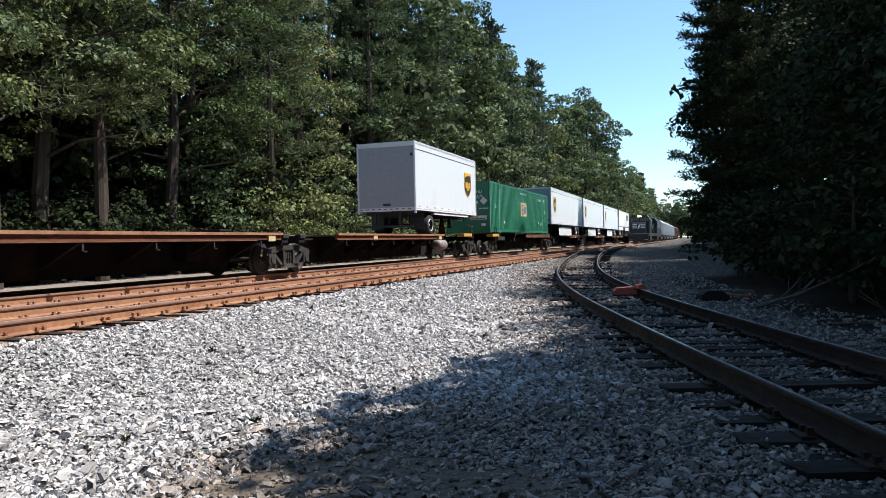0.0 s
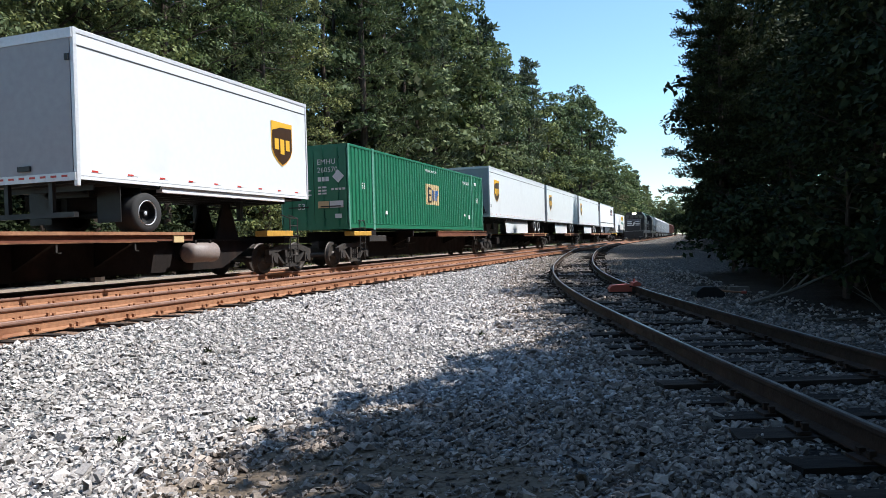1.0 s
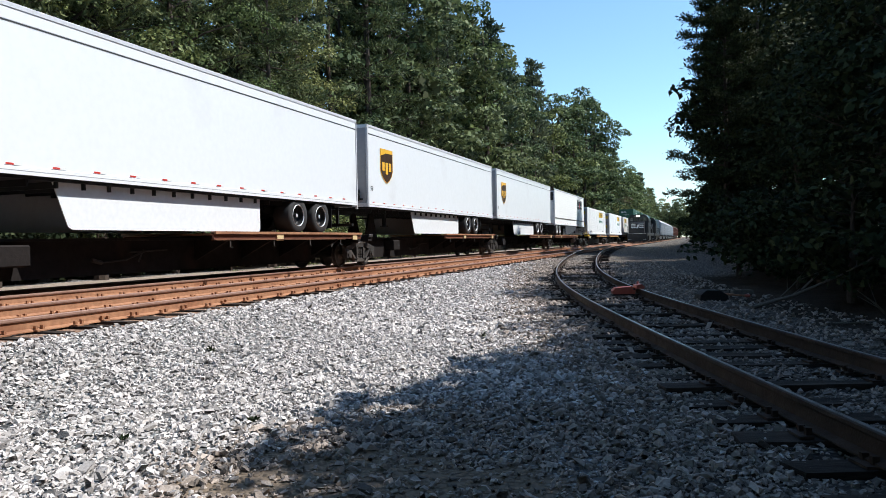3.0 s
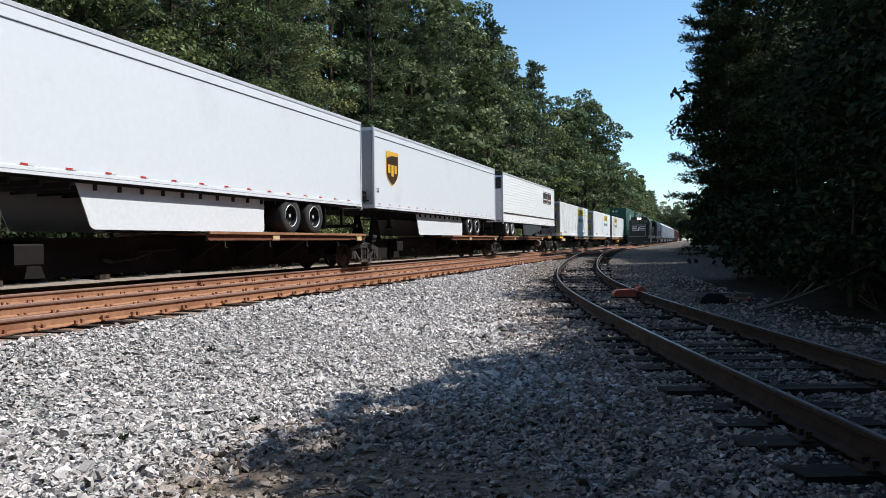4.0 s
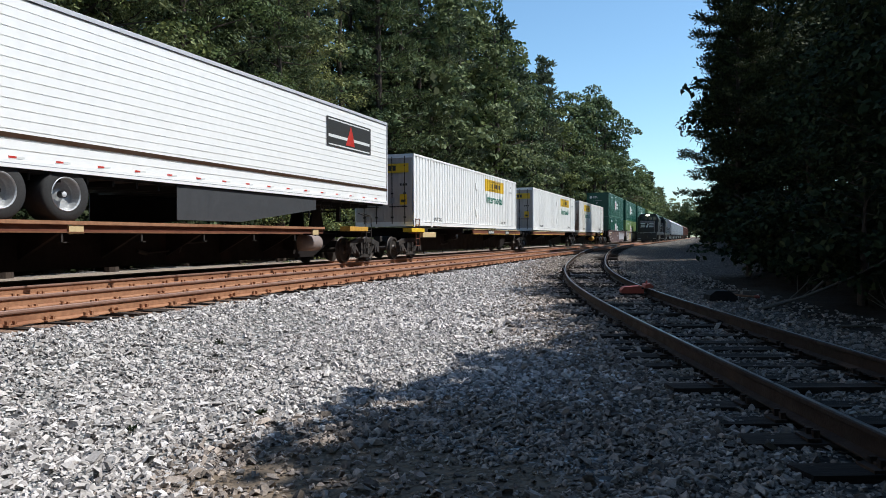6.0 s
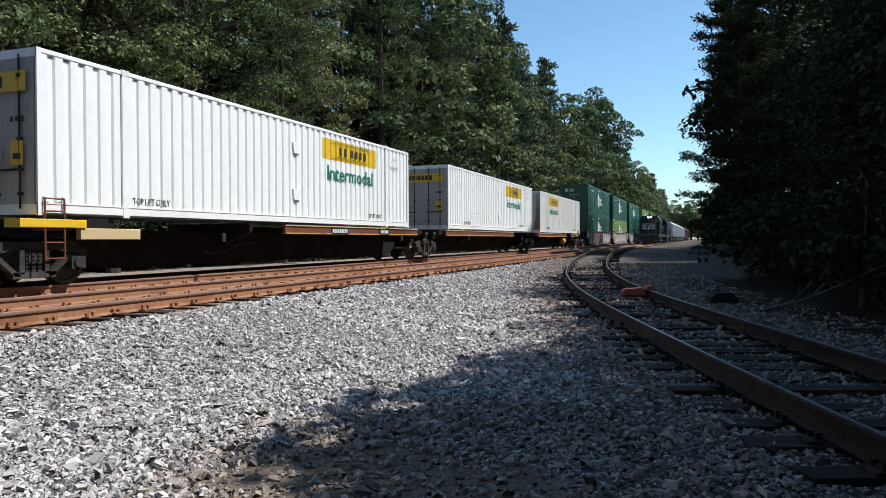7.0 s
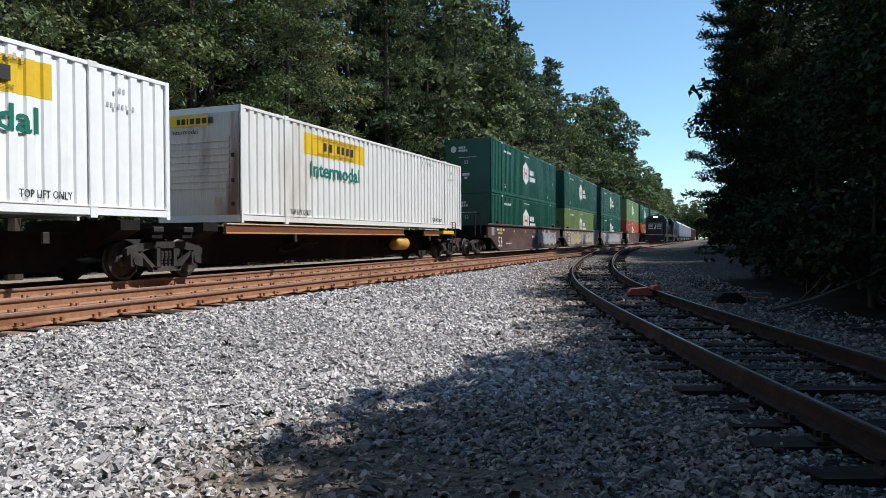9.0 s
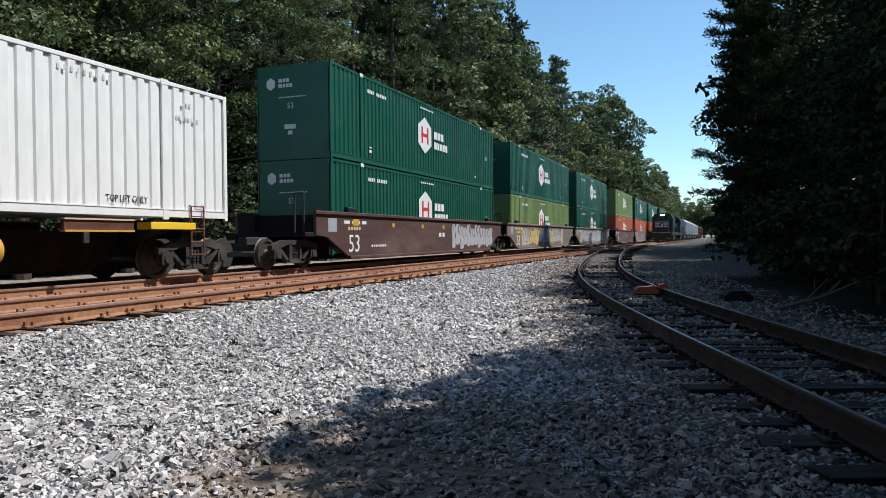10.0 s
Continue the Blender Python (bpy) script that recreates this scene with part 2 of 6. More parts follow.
M = {
    "white": material("white_trailer_paint", (0.70, 0.72, 0.735), 0.38, 0, 0.05, 1.2, second=(0.64, 0.65, 0.66), second_at=0.6),
    "white_rib": material("white_container_paint", (0.88, 0.875, 0.855), 0.45, 0, 0.08, 0.8, second=(0.68, 0.65, 0.6), second_at=0.64),
    "white_old": material("dirty_white_paint", (0.76, 0.74, 0.70), 0.5, 0, 0.12, 0.9, second=(0.5, 0.42, 0.33), second_at=0.6, stretch=(1, 1, 0.35)),
    "white_rust": material("rust_streaked_white_paint", (0.66, 0.60, 0.52), 0.55, 0, 0.25, 2.2, second=(0.24, 0.13, 0.085), second_at=0.5, stretch=(1.6, 1, 0.22)),
    # Trim grey; also puts shade into the colour of white trailers' ends.
    "grey": material("grey_trim_and_shaded_end", (0.34, 0.35, 0.37), 0.5, 0, 0.15, 1.0, second=(0.25, 0.25, 0.26)),
    "alu": material("aluminium_rail", (0.66, 0.67, 0.69), 0.4, 0.2, 0.15, 3.0),
    "green": material("green_container_paint", (0.02, 0.165, 0.085), 0.42, 0, 0.15, 0.9, second=(0.03, 0.14, 0.08), second_at=0.6),
    "dkgreen": material("dark_green_paint", (0.008, 0.085, 0.05), 0.42, 0, 0.15, 0.9, second=(0.02, 0.075, 0.05), second_at=0.6),
    "ltgreen": material("faded_green_paint", (0.19, 0.27, 0.085), 0.55, 0, 0.2, 0.9, second=(0.14, 0.18, 0.08), second_at=0.55),
    "orange": material("orange_container_paint", (0.5, 0.12, 0.055), 0.5, 0, 0.2, 0.9, second=(0.35, 0.09, 0.05)),
    "car": material("dark_brown_car_steel", (0.016, 0.012, 0.011), 0.8, 0.0, 0.4, 1.5, 0.15, 30, second=(0.045, 0.026, 0.018), second_at=0.56),
    "rustedge": material("rust_red_steel", (0.20, 0.075, 0.045), 0.8, 0.0, 0.4, 2.0, 0.2, 40, second=(0.10, 0.045, 0.03), second_at=0.5, stretch=(1, .3, 1)),
    "rustdeck": material("rusty_deck_steel", (0.24, 0.11, 0.055), 0.85, 0.0, 0.45, 2.0, 0.3, 40, second=(0.13, 0.06, 0.035), second_at=0.5),
    "truck": material("grimy_cast_steel", (0.05, 0.044, 0.04), 0.7, 0.0, 0.4, 3.0, 0.2, 60, second=(0.09, 0.075, 0.064), second_at=0.55),
    "wheel": material("worn_wheel_steel", (0.09, 0.075, 0.065), 0.5, 0.4, 0.4, 5.0),
    "black": material("black_paint", (0.015, 0.015, 0.016), 0.5, 0, 0.3, 2.0),
    "tyre": material("dusty_black_tyre_rubber", (0.045, 0.044, 0.044), 0.8, 0, 0.3, 8.0, 0.2, 60),
    "rim": material("painted_wheel_rim", (0.5, 0.5, 0.5), 0.45, 0.4, 0.3, 5.0),
    "well": material("brown_well_car_paint", (0.088, 0.042, 0.034), 0.65, 0, 0.35, 1.0, second=(0.17, 0.11, 0.09), second_at=0.56, stretch=(1, .35, 1)),
    "wellgrey": material("faded_well_car_paint", (0.19, 0.14, 0.125), 0.65, 0, 0.3, 1.0, second=(0.12, 0.075, 0.065)),
    "brownlogo": material("brown_decal", (0.045, 0.02, 0.008), 0.45, 0, 0.1, 2.0),
    "gold": material("golden_decal", (0.75, 0.42, 0.04), 0.45, 0, 0.1, 2.0),
    "yellow": material("yellow_paint", (0.78, 0.50, 0.02), 0.5, 0, 0.15, 1.5),
    "safety": material("orange_yellow_edge_paint", (0.6, 0.33, 0.05), 0.6, 0, 0.3, 2.0, second=(0.3, 0.15, 0.05)),
    "ink": material("black_lettering", (0.03, 0.03, 0.028), 0.6, 0, 0.3, 20.0),
    "greenink": material("green_lettering", (0.012, 0.16, 0.11), 0.5, 0, 0.1, 5.0),
    "whiteink": material("white_lettering", (0.75, 0.76, 0.74), 0.5, 0, 0.25, 20.0),
    "redmark": material("red_reflective_tape", (0.5, 0.04, 0.03), 0.4, 0, 0.1, 5.0),
    "postgreen": material("worn_green_post_paint", (0.13, 0.33, 0.25), 0.5, 0, 0.3, 2.0, second=(0.05, 0.22, 0.14), second_at=0.5),
    "charcoal": material("dark_grey_plastic", (0.05, 0.052, 0.056), 0.6, 0, 0.2, 2.0),
    "tank": material("dull_pinkish_tank_paint", (0.26, 0.21, 0.19), 0.55, 0, 0.25, 3.0),
    "blueink": material("blue_decal", (0.05, 0.14, 0.35), 0.5, 0, 0.1, 3.0),
    "tan": material("tan_decal", (0.62, 0.47, 0.25), 0.5, 0, 0.15, 3.0),
    "grimydoor": material("grimy_white_door_paint", (0.50, 0.46, 0.42), 0.6, 0, 0.3, 1.0, second=(0.17, 0.125, 0.095), second_at=0.5, stretch=(1, 1, 0.3)),
    "faint": material("worn_grey_stencil", (0.58, 0.58, 0.57), 0.5, 0, 0.35, 20.0),
    "skirt": material("pale_side_skirt", (0.74, 0.75, 0.76), 0.4, 0, 0.1, 1.5),
    "rail": material("rusty_rail_steel", (0.38, 0.19, 0.105), 0.75, 0.0, 0.35, 2.5, 0.25, 50, second=(0.28, 0.125, 0.068), second_at=0.5),
    "railhead": material("rust_filmed_rail_head", (0.34, 0.20, 0.15), 0.55, 0.15, 0.35, 3.0, 0.15, 40, second=(0.24, 0.125, 0.085), second_at=0.55),
    "railold": material("dark_brown_siding_rail", (0.045, 0.028, 0.020), 0.75, 0.1, 0.4, 3.0, 0.25, 50, second=(0.08, 0.047, 0.032), second_at=0.55),
    "railshine": material("worn_siding_rail_head", (0.26, 0.22, 0.19), 0.35, 0.8, 0.3, 4.0),
    "tie": material("weathered_creosote_timber", (0.05, 0.037, 0.029), 0.9, 0, 0.5, 3.0, 0.5, 30, second=(0.13, 0.10, 0.08), second_at=0.55, per_object=0.5, stretch=(0.4, 3, 3)),
    "stone": material("crushed_granite", (0.74, 0.68, 0.645), 0.88, 0, 0.25, 9.0, 0.3, 60, per_island=0.68),
    # Browner stone, darkened further for the shade round the siding.
    "shadestone": material("browned_shaded_ballast", (0.52, 0.43, 0.365), 0.9, 0, 0.35, 9.0, 0.3, 60, per_island=0.72),
    "bark": material("rough_bark", (0.075, 0.055, 0.042), 0.95, 0, 0.5, 3.0, 0.8, 14, second=(0.13, 0.105, 0.085), stretch=(3, 3, 0.5)),
    "deadwood": material("grey_dead_wood", (0.16, 0.135, 0.11), 0.9, 0, 0.4, 6.0, 0.4, 30),
    "loco": material("black_engine_paint", (0.014, 0.014, 0.015), 0.4, 0, 0.3, 1.5, second=(0.04, 0.036, 0.033), second_at=0.58),
    "glass": material("dark_cab_glass", (0.01, 0.012, 0.014), 0.08, 0, 0.0, 1.0),
    "hopper": material("pale_grey_hopper_paint", (0.55, 0.55, 0.54), 0.55, 0, 0.2, 0.8, second=(0.34, 0.3, 0.27), second_at=0.55),
    "boxcar": material("faded_brown_boxcar_paint", (0.2, 0.085, 0.055), 0.65, 0, 0.25, 0.8, second=(0.13, 0.07, 0.05)),
    "redplastic": material("faded_orange_red_paint", (0.42, 0.085, 0.05), 0.55, 0, 0.2, 5.0),
    "paint1": material("silver_spray_paint", (0.42, 0.41, 0.42), 0.5, 0, 0.25, 4.0),
    "paint2": material("yellow_spray_paint", (0.6, 0.42, 0.12), 0.5, 0, 0.25, 4.0),
    "lamp": None,
}
lampm = bpy.data.materials.new("lit_headlight")
lampm.use_nodes = True
lampm.node_tree.nodes["Principled BSDF"].inputs["Emission Color"].default_value = (1, 0.9, 0.7, 1)
lampm.node_tree.nodes["Principled BSDF"].inputs["Emission Strength"].default_value = 6
M["lamp"] = lampm
M["ground"] = ground_material()
M["deraildark"] = material("dark_grimy_iron", (0.03, 0.027, 0.025), 0.7, 0.2, 0.4, 8.0)
M["leaf"] = leaf_material("broad_leaves", (0.024, 0.040, 0.021), (0.097, 0.138, 0.066), (0.18, 0.22, 0.10), 0.5, 0.2)
M["leafvine"] = leaf_material("vine_leaves", (0.028, 0.045, 0.022), (0.114, 0.16, 0.066), (0.22, 0.25, 0.09), 0.45, 0.2)
M["needle"] = leaf_material("pine_needles", (0.024, 0.040, 0.020), (0.088, 0.118, 0.05), (0.16, 0.18, 0.07), 0.6, 0.25)
M["needleold"] = leaf_material("blue_green_needles", (0.020, 0.036, 0.024), (0.066, 0.094, 0.056), (0.12, 0.145, 0.08), 0.6, 0.25)
# Darker copy of the leaf colours; stands in for shade on foliage.
M["leafdark"] = leaf_material("shade_dark_leaves", (0.008, 0.014, 0.007), (0.024, 0.036, 0.015), (0.05, 0.062, 0.026), 0.7, 0.12)
M["leafdry"] = leaf_material("browning_leaves", (0.04, 0.045, 0.022), (0.10, 0.10, 0.05), (0.16, 0.13, 0.06), 0.5)


# ---- mesh tools ----
class Shape:
    """A growing mesh of boxes, tubes and swept outlines."""

    def __init__(self):
        self.v, self.f = [], []

    def add(self, verts, faces):
        n = len(self.v)
        self.v += [tuple(p) for p in verts]
        self.f += [tuple(i + n for i in q) for q in faces]
        return self

    def box(self, x0, x1, y0, y1, z0, z1, c=0.0):
        """A box, its edges along y cut by c."""
        if c <= 0:
            return self.add([(x0, y0, z0), (x1, y0, z0), (x1, y1, z0), (x0, y1, z0), (x0, y0, z1), (x1, y0, z1), (x1, y1, z1), (x0, y1, z1)],
                            [(0, 3, 2, 1), (4, 5, 6, 7), (0, 1, 5, 4), (1, 2, 6, 5), (2, 3, 7, 6), (3, 0, 4, 7)])
        o = [(x0 + c, z0), (x1 - c, z0), (x1, z0 + c), (x1, z1 - c), (x1 - c, z1), (x0 + c, z1), (x0, z1 - c), (x0, z0 + c)]
        return self.prism_y(o, y0, y1)

    def prism_y(self, outline, y0, y1):
        """Outline of (x, z), counter-clockwise seen from -y, swept from y0 to y1."""
        n = len(outline)
        v = [(x, y0, z) for x, z in outline] + [(x, y1, z) for x, z in outline]
        f = [tuple(range(n)), tuple(reversed(range(n, 2 * n)))]
        f += [(i + n, (i + 1) % n + n, (i + 1) % n, i) for i in range(n)]
        return self.add(v, f)

    def prism_x(self, outline, x0, x1):
        """Outline of (y, z), counter-clockwise seen from +x, swept from x0 to x1."""
        n = len(outline)
        v = [(x1, y, z) for y, z in outline] + [(x0, y, z) for y, z in outline]
        f = [tuple(range(n)), tuple(reversed(range(n, 2 * n)))]
        f += [(i + n, (i + 1) % n + n, (i + 1) % n, i) for i in range(n)]
        return self.add(v, f)

    def tube(self, a, b, r0, r1=None, n=10):
        a, b = Vector(a), Vector(b)
        r1 = r0 if r1 is None else r1
        w = (b - a).normalized()
        u = w.orthogonal().normalized()
        t = w.cross(u)
        ring = [(math.cos(2 * math.pi * i / n), math.sin(2 * math.pi * i / n)) for i in range(n)]
        v = [a + (u * c + t * s) * r0 for c, s in ring] + [b + (u * c + t * s) * r1 for c, s in ring]
        f = [tuple(reversed(range(n))), tuple(range(n, 2 * n))] + [(i, (i + 1) % n, (i + 1) % n + n, i + n) for i in range(n)]
        return self.add(v, f)

    def lathe_x(self, c, prof, n=20, caps=True):
        """Profile of (x, r) turned about the x axis through c."""
        v, f = [], []
        for x, r in prof:
            v += [(c[0] + x, c[1] + r * math.cos(2 * math.pi * i / n), c[2] + r * math.sin(2 * math.pi * i / n)) for i in range(n)]
        for k in range(len(prof) - 1):
            f += [(k * n + i, k * n + (i + 1) % n, (k + 1) * n + (i + 1) % n, (k + 1) * n + i) for i in range(n)]
        if caps:
            f += [tuple(range(n)), tuple(reversed(range((len(prof) - 1) * n, len(prof) * n)))]
        return self.add(v, f)

    def mesh(self, name, mat, smooth=False):
        me = bpy.data.meshes.new(name)
        me.from_pydata(self.v, [], self.f)
        if mat:
            me.materials.append(mat)
        if smooth:
            me.polygons.foreach_set("use_smooth", [True] * len(me.polygons))
        bm = bmesh.new()
        bm.from_mesh(me)
        bmesh.ops.recalc_face_normals(bm, faces=bm.faces)
        bm.to_mesh(me)
        bm.free()
        return me


def part(name, shape, mat, parent, label="", smooth=False):
    me = shape if isinstance(shape, bpy.types.Mesh) else shape.mesh(name, M[mat], smooth)
    ob = new(name, me)
    ob.parent = parent
    if label:
        ob["label"] = label
    return ob


def thing(name, label, category, group="", kind="", at=None):
    ob = new(name)
    ob.empty_display_size = 0.2
    if at:
        ob.matrix_basis = at
    return tagged(ob, label, category, group, kind)


def lettering(text, size, mat, where, parent, stretch=1.0, name="lettering", bold=0.0):
    """Flat raised letters, left-aligned; where is the pose of their lower left corner."""
    cu = bpy.data.curves.new("text", 'FONT')
    cu.body, cu.size, cu.extrude = text, size, 0.002
    cu.resolution_u = 2
    cu.offset = bold
    ob = bpy.data.objects.new("text", cu)
    me = bpy.data.meshes.new_from_object(ob)
    bpy.data.objects.remove(ob)
    me.transform(where @ Matrix.Diagonal((stretch, 1, 1, 1)))
    me.materials.clear()
    me.materials.append(M[mat])
    o = new(name, me)
    o.parent = parent
    return o


def on_side(x, y, z):
    """Writing on a face that looks to +x: along +y, up +z."""
    return Matrix(((0, 0, 1, x), (1, 0, 0, y), (0, 1, 0, z), (0, 0, 0, 1)))


def on_end(x, y, z):
    """Writing on a face that looks to -y."""
    return Matrix(((1, 0, 0, x), (0, 0, -1, y), (0, 1, 0, z), (0, 0, 0, 1)))


# ---- ground and tracks ----
def smooth(a, b, x):
    t = np.clip((x - a) / (b - a), 0, 1)
    return t * t * (3 - 2 * t)


TRACK1, TRACK2, GAUGE, RAIL_Z = -8.35, -12.07, 1.505, 0.07
SID_Y = [-30, -10, 0, 4, 6, 10.8, 13.6, 16.5, 20.5, 25.7, 30, 34.5, 41, 50, 60, 70, 80, 90]
SID_X = [16.0, 7.4, 3.55, 2.05, 1.33, -0.28, -1.15, -2.0, -3.02, -4.05, -4.68, -5.25, -5.95, -6.75, -7.45, -7.95, -8.28, -8.35]


def siding_x(y):
    ys = np.asarray(y, float)
    return sum(np.interp(ys + d, SID_Y, SID_X) for d in (-3, -1.5, 0, 1.5, 3)) / 5


def siding_z(y):
    k = smooth(14, 52, np.asarray(y, float))
    return -0.29 * (1 - k) + RAIL_Z * k


def wob(x, y, s):
    return (np.sin(x * 1.7 * s + 1.3) * np.cos(y * 1.3 * s + 0.4) + 0.6 * np.sin(x * 3.1 * s - y * 2.3 * s) + 0.4 * np.cos(y * 4.7 * s + x * 0.9 * s)) / 2


def ground_z(x, y):
    x, y = np.asarray(x, float), np.asarray(y, float)
    bed = RAIL_Z - 0.215
    low = siding_z(y) - 0.212
    mid = bed + (low - 0.03 - bed) * smooth(-7.0, -4.9, x)
    d = x - siding_x(y)
    mid = mid - 0.05 * smooth(1.5, 2.8, d) + 0.75 * smooth(4.5, 12.0, d)
    left = bed - 0.03 - 0.26 * smooth(13.7, 15.4, -x) + 0.9 * smooth(23.0, 34.0, -x)
    z = np.where(x > -10.5, mid, left)
    rough = 0.012 + 0.07 * smooth(3.0, 6.0, d) + 0.10 * smooth(22.5, 25.0, -x)
    return z + rough * wob(x, y, 1.0) + 0.01 * wob(x, y, 3.3)


def sheet():
    xs = np.unique(np.concatenate([np.linspace(-3000, -200, 12), np.linspace(-200, -30, 24), np.linspace(-30, -14, 33), np.linspace(-14, 6, 101),
                                   np.linspace(6, 40, 50), np.linspace(40, 200, 20), np.linspace(200, 3000, 12)]))
    ys = np.unique(np.concatenate([np.linspace(-3000, -100, 12), np.linspace(-100, -5, 25), np.linspace(-5, 30, 176), np.linspace(30, 130, 100),
                                   np.linspace(130, 500, 60), np.linspace(500, 4000, 14)]))
    gx, gy = np.meshgrid(xs, ys)
    v = np.stack([gx, gy, ground_z(gx, gy)], -1).reshape(-1, 3)
    nx, ny = len(xs), len(ys)
    i = np.arange(nx * ny).reshape(ny, nx)
    f = np.stack([i[:-1, :-1], i[:-1, 1:], i[1:, 1:], i[1:, :-1]], -1).reshape(-1, 4)
    me = bpy.data.meshes.new("ground")
    me.from_pydata(v.tolist(), [], f.tolist())
    me.polygons.foreach_set("use_smooth", [True] * len(me.polygons))
    me.materials.append(M["ground"])
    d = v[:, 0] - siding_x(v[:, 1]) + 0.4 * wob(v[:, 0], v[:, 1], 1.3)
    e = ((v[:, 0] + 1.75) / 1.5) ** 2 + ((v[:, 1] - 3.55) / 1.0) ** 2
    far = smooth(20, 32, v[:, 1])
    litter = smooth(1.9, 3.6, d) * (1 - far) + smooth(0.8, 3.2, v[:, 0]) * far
    for key, val in (("shade_tone", smooth(-3.2, -1.6, d)), ("litter", litter), ("earth", smooth(1.4, 0.2, e))):
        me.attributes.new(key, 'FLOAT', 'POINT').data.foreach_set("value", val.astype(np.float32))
    return tagged(new("ground", me), "grey crushed-stone ballast with brown leaf litter, darkened for shade, under the woods", "ground", kind="structure")


sheet()

RAIL_FOOT = [(-0.07, -0.18), (0.07, -0.18), (0.07, -0.168), (0.012, -0.145), (0.010, -0.045), (-0.010, -0.045), (-0.012, -0.145), (-0.07, -0.168)]
RAIL_HEAD = [(-0.030, -0.045), (0.030, -0.045), (0.036, -0.03), (0.035, -0.006), (0.026, 0.0), (-0.026, 0.0), (-0.035, -0.006), (-0.036, -0.03)]


def sweep(outline, path):
    """Outline of (side, up) carried along a path of points."""
    s, n = Shape(), len(outline)
    v, f = [], []
    for k, p in enumerate(path):
        a, b = Vector(path[max(0, k - 1)]), Vector(path[min(len(path) - 1, k + 1)])
        w = (b - a).normalized()
        side = w.cross(Vector((0, 0, 1))).normalized()
        v += [Vector(p) + side * o[0] + Vector((0, 0, o[1])) for o in outline]
        if k:
            f += [((k - 1) * n + i, (k - 1) * n + (i + 1) % n, k * n + (i + 1) % n, k * n + i) for i in range(n)]
    f += [tuple(range(n)), tuple(reversed(range(len(path) * n - n, len(path) * n)))]
    return s.add(v, f)


def offset_path(path, d):
    out = []
    for k, p in enumerate(path):
        a, b = Vector(path[max(0, k - 1)]), Vector(path[min(len(path) - 1, k + 1)])
        out.append(Vector(p) + (b - a).normalized().cross(Vector((0, 0, 1))).normalized() * d)
    return out


def tie_mesh(seed):
    r = random.Random(seed)
    s = Shape()
    s.box(-1.3, 1.3, -0.11, 0.11, -0.18, 0.0, 0.0)
    v = [(x + r.uniform(-.03, .03), y + r.uniform(-.012, .012), z + r.uniform(-.012, .004)) for x, y, z in s.v]
    s.v = v
    return s.mesh("tie", M["tie"])


TIES = [tie_mesh(i) for i in range(6)]


